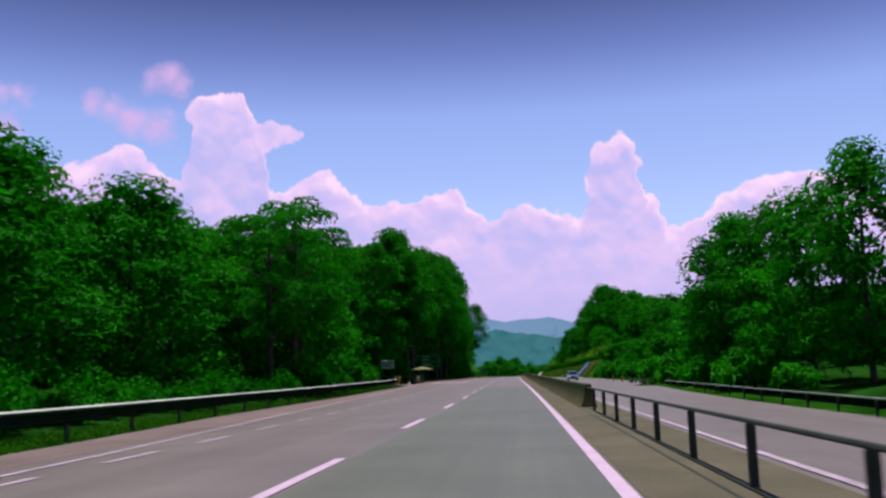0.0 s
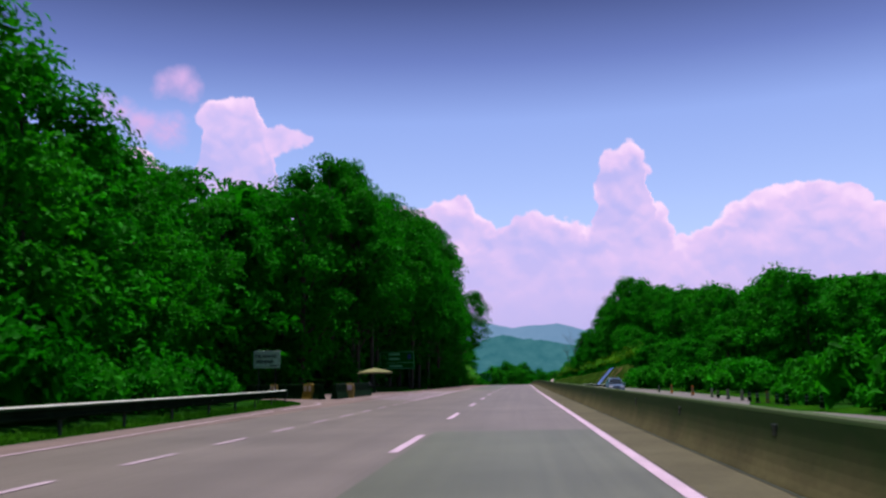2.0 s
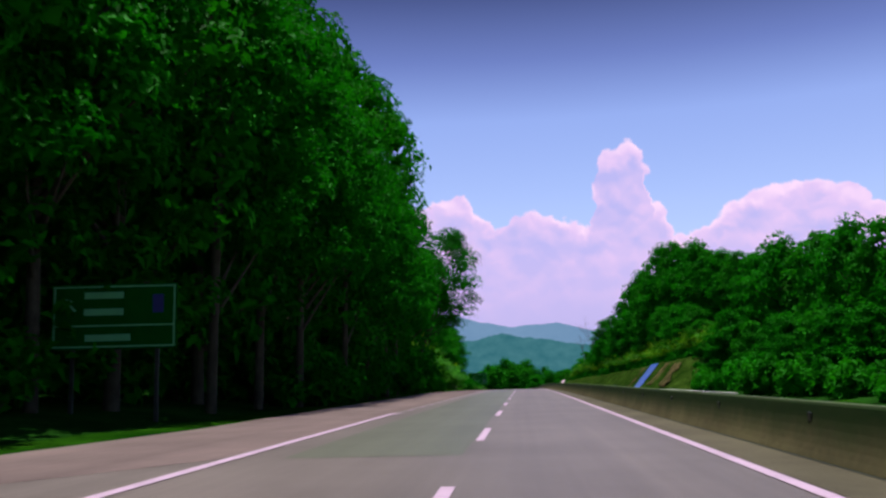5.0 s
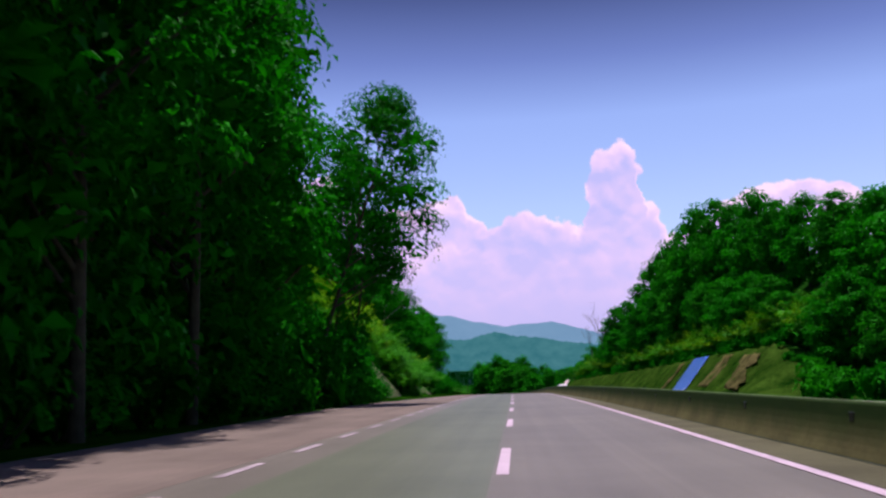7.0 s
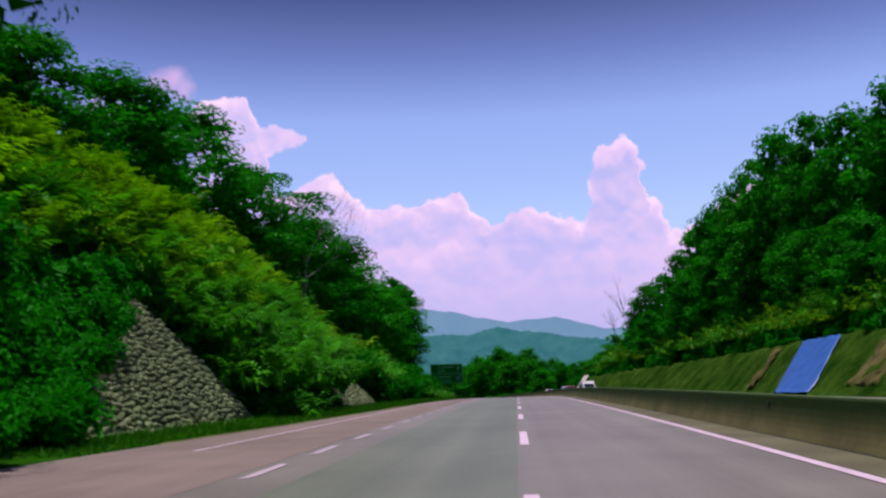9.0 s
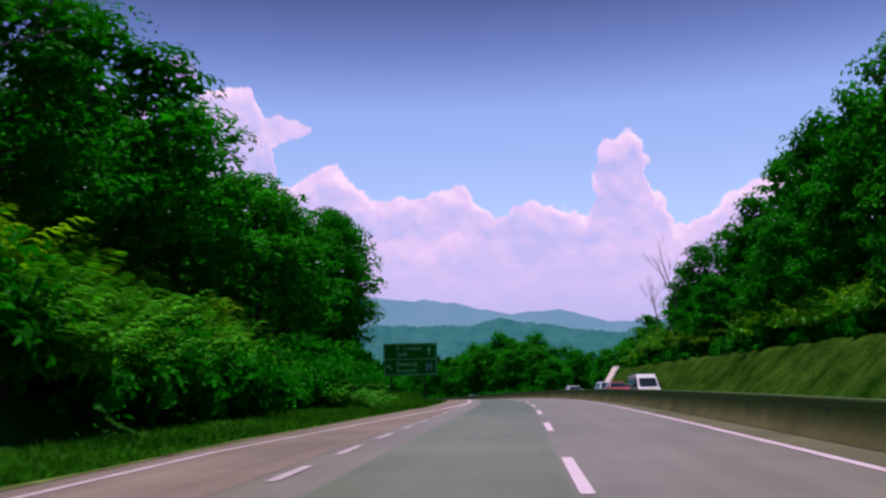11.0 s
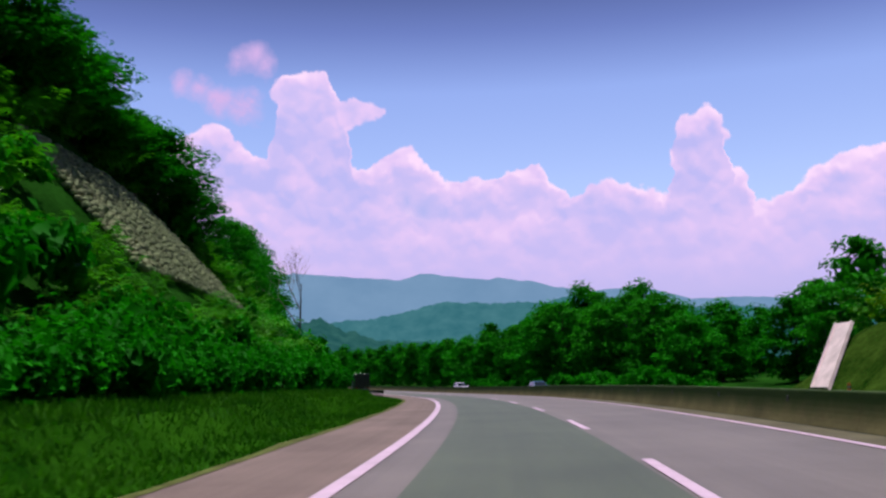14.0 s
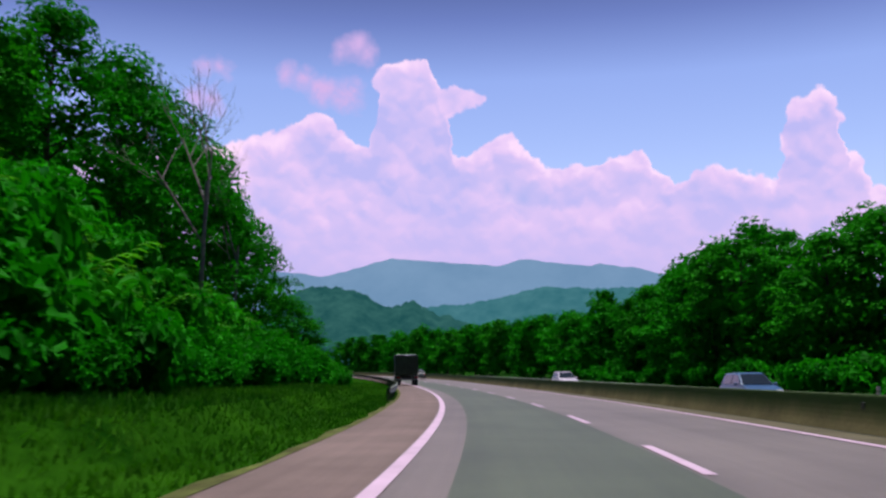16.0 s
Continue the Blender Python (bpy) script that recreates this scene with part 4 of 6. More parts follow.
TREES = {
    "round_a": tree_meshes("round_tree", 11, 16, 5.0, 0.10, 60, 88, 0.38, "leaf_a"),
    "round_b": tree_meshes("round_tree_b", 12, 16, 4.6, 0.08, 60, 88, 0.38, "leaf_b"),
    "tall_a": tree_meshes("tall_tree", 13, 20, 4.6, 0.06, 80, 92, 0.40, "leaf_a", "tall"),
    "tall_b": tree_meshes("tall_tree_b", 14, 20, 4.2, 0.10, 78, 92, 0.40, "leaf_b", "tall"),
    "open": tree_meshes("open_tree", 15, 18, 4.0, 0.30, 46, 150, 0.34, "leaf_a", "vase", False),
    "high": tree_meshes("high_tree", 22, 20, 4.8, 0.34, 70, 92, 0.36, "leaf_a"),
    "overhang": tree_meshes("overhanging_tree", 24, 20, 5.4, 0.46, 70, 130, 0.28, "leaf_a", stem=0.6),
    "mid_a": tree_meshes("slope_tree", 18, 16, 4.9, 0.06, 54, 48, 0.54, "leaf_a"),
    "mid_b": tree_meshes("slope_tree_b", 19, 18, 4.6, 0.06, 54, 48, 0.54, "leaf_b", "tall"),
    "far_a": tree_meshes("wood_tree", 16, 14, 5.0, 0.04, 34, 28, 0.74, "leaf_a"),
    "far_b": tree_meshes("wood_tree_b", 17, 14, 4.6, 0.04, 34, 28, 0.74, "leaf_b"),
    "wood_a": tree_meshes("bend_tree", 20, 14, 5.0, 0.03, 30, 36, 0.68, "leaf_a"),
    "wood_b": tree_meshes("bend_tree_b", 21, 14, 4.6, 0.03, 30, 36, 0.68, "leaf_b"),
}
HEIGHT = {"round_a": 16, "round_b": 16, "tall_a": 20, "tall_b": 20, "open": 18, "high": 20, "overhang": 20, "far_a": 14, "far_b": 14, "mid_a": 16, "mid_b": 18, "wood_a": 14, "wood_b": 14}
TREE_LABEL = {
    "round_a": "dense dark green broadleaf tree with a rounded crown", "round_b": "leafy mid-green broadleaf tree with a rounded crown",
    "tall_a": "tall dark green forest tree, leafy down to the ground", "tall_b": "tall mid-green forest tree with a lumpy crown",
    "open": "airy tree with bare limbs showing between leaf clumps", "high": "tall dark tree with a bare lower trunk and a dense crown", "overhang": "tall tree leaning over the shoulder, bare below its crown", "far_a": "dark green woodland tree beyond the road", "far_b": "green woodland tree beyond the road", "mid_a": "dense dark green tree on the far hillside", "mid_b": "tall mid-green tree on the far hillside", "wood_a": "dark green tree in the woods round the bend", "wood_b": "mid-green tree in the woods round the bend"}
rnd = random.Random(5)


def tree(kind, s, off, top, spread=1.0, group="forest trees", lean=0.0):
    """A tree whose crown reaches that height over the road, leaning that many degrees towards the road."""
    g = float(rise(s, off))
    h = max(3.0, top - g)
    z = h / HEIGHT[kind] * (1.0 if off < 0 and s > 140 else 1.05 if 138 < s < 192 else 0.97)
    w = spread * (0.55 + 0.45 * z) if z > 1 else spread * (0.35 + 0.65 * z)
    ob = thing("tree", TREE_LABEL[kind], "tree", group, upright(s, off, g) @ pose(0, 0, 0, 0, lean, 0) @ pose(0, 0, 0, 0, 0, rnd.uniform(0, 360)) @ Matrix.Diagonal((w, w, z, 1)))
    trunk, crown = TREES[kind]
    put("trunk", trunk, ob)
    put("crown", crown, ob)
    return ob


LEFT_NEAR = [(-8, 17, 9, "round_b"), (6, 16.5, 8.5, "round_a"), (16, 17, 9, "round_b"), (26, 17.5, 9.5, "round_a"), (33, 19.5, 10.8, "round_b"), (42, 19, 11.3, "round_a"), (50, 20, 11.3, "round_b"), (58, 16.3, 13.0, "open"), (63, 20, 13, "tall_b"), (64, 16.2, 14.6, "open"),
             (70, 17.2, 13.4, "open"), (74, 20.5, 15, "round_a"), (82, 20, 15.1, "round_b"), (90, 21.5, 15.6, "round_a"), (98, 22, 14, "round_b"), (106, 25.5, 16.1, "tall_a"), (114, 27, 16.8, "round_a"), (122, 27, 18.3, "tall_b"), (130, 26, 17, "tall_a")]
LEFT_FOREST = [(139, 21.5, 20.4, "tall_a"), (147, 20.5, 23.4, "tall_b"), (154, 19.5, 24.2, "high"), (161, 21.5, 25.9, "tall_a"), (168, 17.5, 23.4, "tall_b"), (177, 17.5, 24, "tall_a"), (187, 17, 24.8, "tall_a"), (197, 16, 26.6, "tall_b"), (206, 16, 28.4, "tall_a"), (215, 17, 29.7, "tall_a"),
               (225, 17, 29.1, "tall_b"), (232, 16.8, 24.0, "tall_a"), (243, 21.5, 22, "tall_b"), (255, 21.5, 19, "high"), (250, 20.0, 17, "open"), (276, 27.5, 19.0, "round_a"), (288, 27.8, 20.2, "round_b"), (298, 27.8, 21.6, "round_a"),
               (309, 27.5, 22.8, "round_a"), (316, 25, 19.6, "round_b"), (322, 24.5, 20.8, "open"), (331, 24, 18.6, "round_b"), (341, 24, 19.6, "round_a"), (350, 23, 17.6, "round_b"), (358, 20.5, 15.2, "round_b")]
LEFT_BEND = [(368, 21, 15.9, "round_a"), (379, 19, 17, "tall_a"), (388, 19.6, 18.3, "tall_a"), (396, 21, 20.8, "tall_b"), (403, 27, 21.9, "tall_a"), (412, 28.5, 21.5, "tall_a"), (423, 28, 23.5, "tall_b"), (434, 28.8, 20, "round_b"), (443, 28.8, 21.3, "round_a"), (453, 28.8, 21.5, "round_b"),
             (463, 26, 18, "round_a"), (474, 25, 17.4, "round_b"), (484, 25, 18.6, "round_a"), (494, 25, 20.0, "round_a"), (503, 25, 20.4, "round_b"), (513, 24.5, 19.4, "round_a"), (524, 24, 17.6, "round_b"), (535, 23, 15.2, "round_a"), (546, 20, 10, "round_b"), (558, 19, 8, "round_a")]
for s, o, t, k in LEFT_NEAR + LEFT_FOREST + LEFT_BEND:
    tree(k, s, o, t, 1.35 if 270 < s < 365 else 1.0)
for s in np.arange(427, 464, 4.6):      # low dense trees over the rock face
    tree(rnd.choice(("round_a", "round_b")), s, 27.8 + rnd.uniform(-0.6, 1.0), 20.2 + rnd.uniform(-1.2, 0.8), 1.6)
for s, o, t in ((148, 17.8, 20), (157, 17.9, 21), (164, 18.3, 22), (172, 15.2, 20), (178, 15.0, 20)):
    tree("high", s, o, t, 0.85)
tree("overhang", 244.6, 15.9, 20.8, 0.84, lean=17.0)
tree("high", 236.5, 17.6, 23.5, 0.95)
tree("open", 240.5, 19.0, 22.0, 0.9)
tree("overhang", 259.5, 17.4, 20.0, 0.78, lean=9.0)
tree("open", 257.5, 15.8, 15.0, 0.6, lean=9.0)
for s in np.arange(183, 236, 9.4):      # leaning out between the tall ones
    tree("high", s, (13.8 if s < 212 else 14.6 if s < 226 else 15.6) + rnd.uniform(-0.3, 0.5), 19 + rnd.uniform(-1, 2), 0.8 if s < 226 else 0.58)
for s in range(-4, 262, 9):       # the forest behind
    tree(rnd.choice(("far_a", "far_b")), s + rnd.uniform(-3, 3), 28 + rnd.uniform(-1, 3), float(table(s, [(-10, 12), (30, 12), (60, 14.5), (80, 15), (100, 17), (120, 17), (140, 18.5), (160, 23.5), (200, 29), (262, 27)])) + rnd.uniform(-1.5, 0.5), 1.15)
for s in range(-4, 176, 11):
    tree(rnd.choice(("far_a", "far_b")), s + rnd.uniform(-3, 3), 37 + rnd.uniform(-1, 3), float(table(s, [(-10, 13), (60, 16), (80, 19), (100, 19.5), (125, 21), (140, 21.5), (160, 24), (176, 26)])) + rnd.uniform(-1.5, 0.5), 1.25)
for s in range(268, 560, 12):
    top = float(np.interp(s, [268, 300, 350, 400, 440, 470, 500, 560], [20, 23, 22, 25, 19, 19, 21, 12]))
    tree(rnd.choice(("far_a", "far_b")), s + rnd.uniform(-3, 3), 33 + rnd.uniform(-2, 3), top + rnd.uniform(-1.5, 1), 1.15)
RIGHT = [(57, -20, 15, "round_b"), (66, -19.5, 13.8, "round_a"), (76, -20, 14.6, "round_b"), (85, -19, 15.2, "round_a"), (89, -20.5, 15.8, "high"), (96, -22, 12, "round_b"), (104, -23, 9, "round_a"), (150, -36, 10.5, "mid_a"), (165, -37, 12.3, "mid_b"), (180, -36, 14.6, "mid_a"),
         (190, -36, 16.1, "mid_b"), (199, -37, 17.4, "mid_a"), (212, -37, 15.6, "mid_b"), (226, -37, 16.4, "mid_a"), (240, -38, 18.5, "mid_b"), (253, -38, 20.3, "mid_a"), (266, -38, 21, "mid_b"), (280, -37, 22.6, "mid_a"), (293, -37, 21.5, "mid_a"), (306, -37, 24, "mid_b"),
         (318, -37, 26, "mid_a"), (330, -37, 28.1, "mid_b"), (342, -37, 32.0, "mid_a"), (354, -37, 33.0, "mid_a"), (365, -37, 36.0, "mid_b"), (375, -36, 36.8, "mid_a"), (386, -36, 35.8, "mid_b"), (397, -36, 32.9, "mid_a"), (408, -37, 33.3, "mid_a"), (418, -37.5, 31.8, "mid_b"),
         (428, -37.5, 28.1, "mid_a"), (438, -37.5, 25.3, "mid_b"), (448, -37.5, 24.8, "mid_a"), (458, -40, 22.5, "mid_b"), (468, -44, 20.6, "mid_a")]
for s, o, t, k in RIGHT:
    tree(k, s, o, t)
for s in range(205, 470, 10):     # lower trees on the face of the right-hand hill
    top = float(np.interp(s, [205, 260, 300, 340, 375, 400, 440, 470], [8, 9, 12, 18, 22, 20, 14, 9]))
    tree(rnd.choice(("mid_a", "mid_b")), s + rnd.uniform(-3, 3), -31 + rnd.uniform(-1.5, 1), top + rnd.uniform(-1, 1), 1.0)
for s in range(130, 480, 16):
    tree(rnd.choice(("far_a", "far_b")), s + rnd.uniform(-3, 3), -46 + rnd.uniform(-2, 2), float(table(s, [(130, 12), (190, 14.5), (230, 19.5), (254, 19), (300, 24), (340, 29), (375, 35), (410, 37), (446, 30), (480, 18)])) + rnd.uniform(-1.5, 0.5), 1.5)
for o, tops in ((-22, [(484, 8.8), (500, 12.2), (515, 13), (545, 13), (560, 11.5), (590, 10), (640, 11.5), (700, 13), (800, 12)]), (-33, [(484, 9.6), (515, 11.4), (530, 16.6), (545, 17.8), (575, 17), (605, 12.0), (680, 13.4), (740, 14.5), (800, 14)]), (-46, [(484, 17), (515, 11.2), (545, 14), (565, 18.5), (605, 17), (640, 13.2), (720, 15), (800, 15)])):
    for s in list(range(484, 600, 9 if o > -40 else 13)) + list(range(600, 800, 16)):  # woods round the outside of the bend
        top = float(table(s, tops)) + rnd.uniform(-1.6, 0.6)
        tree(rnd.choice(("mid_a", "mid_b")) if s < 560 and o > -40 else rnd.choice(("wood_a", "wood_b")), s + rnd.uniform(-4, 4), o + rnd.uniform(-2.5, 2.5), top, 1.1, "woods beyond the bend")
for s in range(600, 860, 12):     # woods on the inside, far on
    tree(rnd.choice(("wood_a", "wood_b")), s + rnd.uniform(-4, 4), 20 + rnd.uniform(-3, 6), 6 + rnd.uniform(-1, 3), 1.0, "woods beyond the bend")

BUSH = [bush_mesh("bush_a", 31, n=640, leaf=0.23), bush_mesh("bush_b", 32, 1.9, 2.2, 640, 0.25, "leaf_a", 11), bush_mesh("bush_c", 33, 1.5, 1.5, 600, 0.22, "leaf_b")]
def sunlit_copy(me):
    lighter = me.copy()
    lighter.materials[0] = M["leaf_fern_sunlit"]
    return lighter


FERN = [fern_mesh("fern_a", 41), fern_mesh("fern_b", 42, 1.9, 72), fern_mesh("fern_c", 43, 1.5, 60)]
FERN += [sunlit_copy(me) for me in FERN]
FERN_FAR = [fern_mesh("fern_far", 44, 1.8, 26, 5)]
FERN_FAR.append(sunlit_copy(FERN_FAR[0]))


def stem_mesh(seed):
    rng = np.random.default_rng(seed)
    v, f = join([limb((0, 0, -0.2), (rng.uniform(-0.8, 0.8), rng.uniform(-0.8, 0.8), rng.uniform(0.8, 1.5)), 0.03, 0.012, 5) for _ in range(7)])
    return mesh_data("woody_base", v, f, M["bark"])


BUSH_FAR = [bush_mesh("bush_far", 36, 1.7, 2.0, 300, 0.36, "leaf_b", 8), bush_mesh("bush_far_b", 37, 1.9, 2.2, 300, 0.38, "leaf_a", 8)]
STEMS = stem_mesh(35)


BUSH_SPOTS = []


def bush(s, off, size=1.0, kind=None, up=None):
    k = rnd.randrange(3) if kind is None else kind
    BUSH_SPOTS.append((float(s), float(off), size, k, rnd.uniform(0, 360), size * rnd.uniform(0.85, 1.25), float(rise(s, off)) if up is None else up))


def build_bushes():
    """The bushes nearest to the road stand alone, the rest is one undergrowth."""
    order = sorted(BUSH_SPOTS, key=lambda q: (q[1] < 0, q[1] - float(edge_l(q[0]))))
    rest, index = [], []
    for i, (s, off, size, k, a, tall, up) in enumerate(order):
        m = upright(s, off, up - 0.1, a, (size, size, tall))
        if i < 260:
            ob = thing("bush", "leafy green roadside bush", "bush", "roadside bushes", m)
            put("foliage", BUSH[k], ob)
            put("woody_base", STEMS, ob)
            continue
        me = BUSH_FAR[1 if k == 1 else 0] if off < 0 or off - float(edge_l(s)) > 7.0 else BUSH[k]
        co = np.empty(len(me.vertices) * 3, np.float32)
        me.vertices.foreach_get("co", co)
        tri = np.empty(len(me.loops), np.int32)
        me.loops.foreach_get("vertex_index", tri)
        mm = np.array(m)
        rest.append((co.reshape(-1, 3) @ mm[:3, :3].T + mm[:3, 3], tri.reshape(-1, 3)))
        index.append(np.full(len(tri) // 3, 1 if k == 1 else 0))
    v, f = join(rest)
    tagged(put("undergrowth", mesh_data("undergrowth", v, f, [M["leaf_b"], M["leaf_a"]], np.concatenate(index))), "leafy green undergrowth between the trees", "undergrowth", kind="stuff")


FERN_SPOTS = []


# the flag picks the fronds whose yellow stands for sun on the ridge
def fern(s, off, size=1.0, up=None, lighter=False):
    FERN_SPOTS.append((float(s), float(off), size, rnd.randrange(3) + (3 if lighter else 0), rnd.uniform(0, 360), float(rise(s, off)) if up is None else up))


def build_ferns():
    """The drifts nearest to the road stand alone, the rest is one cover."""
    order = sorted(FERN_SPOTS, key=lambda q: (q[1] < 0, q[1] - float(edge_l(q[0]))))
    rest, index = [], []
    for i, (s, off, size, k, a, up) in enumerate(order):
        m = upright(s, off, up, a, (size, size, size))
        if i < 240:
            tagged(put("fern_drift", FERN[k], None, m), "yellowish ferns high on the cut slope, coloured as sunlit" if k > 2 else "green ferns covering the cut slope", "fern", "ferns on the slopes")
            continue
        me = FERN_FAR[k // 3] if off < 0 else FERN[k]
        co = np.empty(len(me.vertices) * 3, np.float32)
        me.vertices.foreach_get("co", co)
        tri = np.empty(len(me.loops), np.int32)
        me.loops.foreach_get("vertex_index", tri)
        mm = np.array(m)
        rest.append((co.reshape(-1, 3) @ mm[:3, :3].T + mm[:3, 3], tri.reshape(-1, 3)))
        index.append(np.full(len(tri) // 3, 1 if k > 2 else 0))
    v, f = join(rest)
    tagged(put("fern_cover", mesh_data("fern_cover", v, f, [M["leaf_fern"], M["leaf_fern_sunlit"]], np.concatenate(index))), "unbroken yellow-green fern cover on the slopes", "fern", kind="stuff")


for s in np.arange(0, 104, 2.7):
    bush(s, float(table(s, [(0, 13.0), (34, 13.6), (60, 14.2), (104, 16.6)])) + rnd.uniform(0.2, 1.8), rnd.uniform(0.8, 1.4) * (0.6 if s < 57 else 1.0), rnd.choice((1, 1, 1, 2)))
for s in np.arange(146, 184, 4.0):
    bush(s, 18.6 + rnd.uniform(0, 1.5), rnd.uniform(1.0, 1.5), 1)
for s in np.arange(184, 258, 3.1):
    bush(s, 16.8 + rnd.uniform(0, 1.4), rnd.uniform(1.7, 2.4), 1)
for s in np.arange(184, 257, 2.8):
    bush(s, float(edge_l(s)) + rnd.uniform(2.0, 3.4), rnd.uniform(0.8, 1.4), 1)
for s in np.arange(237, 256, 1.7):      # tall sunlit scrub in front of the trees
    bush(s, 14.6 + rnd.uniform(-0.4, 0.7), float(table(s, [(237, 1.4), (243, 1.5), (250, 1.2), (256, 1.0)])) * rnd.uniform(0.85, 1.15), rnd.choice((0, 2)))
    bush(s + 0.8, 16.0 + rnd.uniform(-0.4, 0.7), float(table(s, [(237, 1.9), (243, 1.9), (250, 1.5), (256, 1.2)])) * rnd.uniform(0.9, 1.15), rnd.choice((0, 2)))
for s in np.arange(266, 352, 2.0):
    for d in np.arange(4.4, 15.5, 1.0 if s < 305 else 1.3):
        if s < 282.5 and d < float(table(s, [(264, 7.6), (278, 8.8), (281, 8.2), (282.5, 5.0)])):
            continue
        if 300 < s < 316.5 and d < float(table(s, [(300, 7.0), (313, 8.6), (316.5, 6.0)])):
            continue
        o = float(edge_l(s)) + d + rnd.uniform(-0.4, 0.4)
        h = float(rise(s, o))
        if 284 < s < 345 and h < 1.6:
            continue
        lean = 1.2 if (282 < s < 301 or 318 < s < 345) and h < 4.5 else 0.0     # the growth hangs out over the foot of the slope
        lighter = s < 316 and rnd.random() < (h - 5.0) / 4.5 or s >= 316 and rnd.random() < (h - 2.8) / 3.0
        fern(s + rnd.uniform(-1, 1), o - lean, rnd.uniform(0.9, 1.25), h - 0.1 if lean else None, lighter)
for s in np.arange(261, 279, 1.5):      # creepers hanging down over the near end of the wall
    for d in np.arange(3.2, 8.4, 1.1):
        o = float(edge_l(s)) + d
        if float(rise(s, o)) > float(table(s, [(261, -1), (266.0, -0.5), (268, 0.6), (272, 2.2), (276.5, 4.3), (279, 5.2)])):
            bush(s + rnd.uniform(-0.4, 0.4), o + rnd.uniform(-0.7, -0.1), rnd.uniform(0.6, 0.9), 1)
for s in np.arange(251, 267, 1.9):
    for d in np.arange(4.6, 13.5, 1.5):
        bush(s + rnd.uniform(-0.5, 0.5), float(edge_l(s)) + d + (0.8 if s > 260 else 0) + rnd.uniform(-0.5, 0.5), rnd.uniform(0.8, 1.3), 1)
for s in np.arange(284, 303, 1.7):
    bush(s, float(edge_l(s)) + 5.0 + rnd.uniform(-0.2, 0.3), rnd.uniform(0.55, 0.8), 1)
for s in np.arange(316, 352, 3.4):
    bush(s, float(edge_l(s)) + 5.6 + rnd.uniform(-0.3, 0.5), rnd.uniform(0.9, 1.4), 1)
for s in np.arange(354, 412, 3.4):
    bush(s, float(edge_l(s)) + rnd.uniform(8.3, 10.0), rnd.uniform(0.8, 1.4), 1)
for s in np.arange(353, 394, 2.0):
    bush(s, float(edge_l(s)) + rnd.uniform(6.6, 7.8), rnd.uniform(0.8, 1.15) if s < 366 else rnd.uniform(0.55, 0.8), 1)
for s in np.arange(394, 413, 2.0):
    bush(s, float(edge_l(s)) + rnd.uniform(6.0, 6.8), rnd.uniform(0.8, 1.2), 1)
for s in np.arange(412, 500, 2.6):
    bush(s + rnd.uniform(-1, 1), float(edge_l(s)) + 5.9 + rnd.uniform(-0.3, 0.3), rnd.uniform(0.75, 1.1), 1)
    for d in (7.2, 8.3, 9.2, 10.3, 11.4, 13.6, 15.4, 17.2, 19.0):
        low_growth = 0.72 if 410 < s < 457 and d < 13 else 1.0      # kept short under the stone facing
        h = float(rise(s, float(edge_l(s)) + d))
        if 420 < s < 454 and 4.4 < h < 13.6 or d > 14 and h < 9.0:
            continue
        (fern if rnd.random() < (0.8 if d > 14 or low_growth < 1 else 0.55) and d > 7.5 else bush)(s + rnd.uniform(-1, 1), float(edge_l(s)) + d + rnd.uniform(-0.6, 0.6), rnd.uniform(0.85, 1.35) * low_growth)
for s in np.arange(500, 560, 3.5):
    bush(s, float(edge_l(s)) + rnd.uniform(5.5, 8), rnd.uniform(0.9, 1.6))
for s in np.arange(287, 461, 1.9):      # growth on the far bank, hanging out over the crest of the cut
    bush(s, -29.4 + rnd.uniform(-0.4, 0.4), rnd.uniform(0.8, 1.2), 1)
    if rnd.random() < 0.45:
        bush(s, -26.3 + rnd.uniform(-0.4, 0.3), rnd.uniform(0.25, 0.5), 1)
    g = float(rise(s, -30.0))
    if rnd.random() < (0.8 if s > 345 else 0.45):
        fern(s + rnd.uniform(-0.8, 0.8), -28.3 + rnd.uniform(-0.3, 0.3), rnd.uniform(0.9, 1.3), g + rnd.uniform(1.6, 2.3), rnd.random() < 0.3)
        fern(s + rnd.uniform(-0.8, 0.8), -29.8 + rnd.uniform(-0.4, 0.4), rnd.uniform(0.9, 1.4), g + rnd.uniform(2.5, 3.4), rnd.random() < 0.5)
        fern(s + rnd.uniform(-0.8, 0.8), -31.6 + rnd.uniform(-0.5, 0.5), rnd.uniform(0.9, 1.4), g + rnd.uniform(4.0, 4.8), rnd.random() < 0.5)
for s in np.arange(60, 284, 4.5):
    bush(s, float(edge_r(s)) - rnd.uniform(3.5, 8), rnd.uniform(1.0, 2.0))
for s in np.arange(470, 560, 4.0):
    bush(s, -17.5 + rnd.uniform(-2, 1.5), rnd.uniform(0.7, 1.3), 1)


build_ferns()
build_bushes()


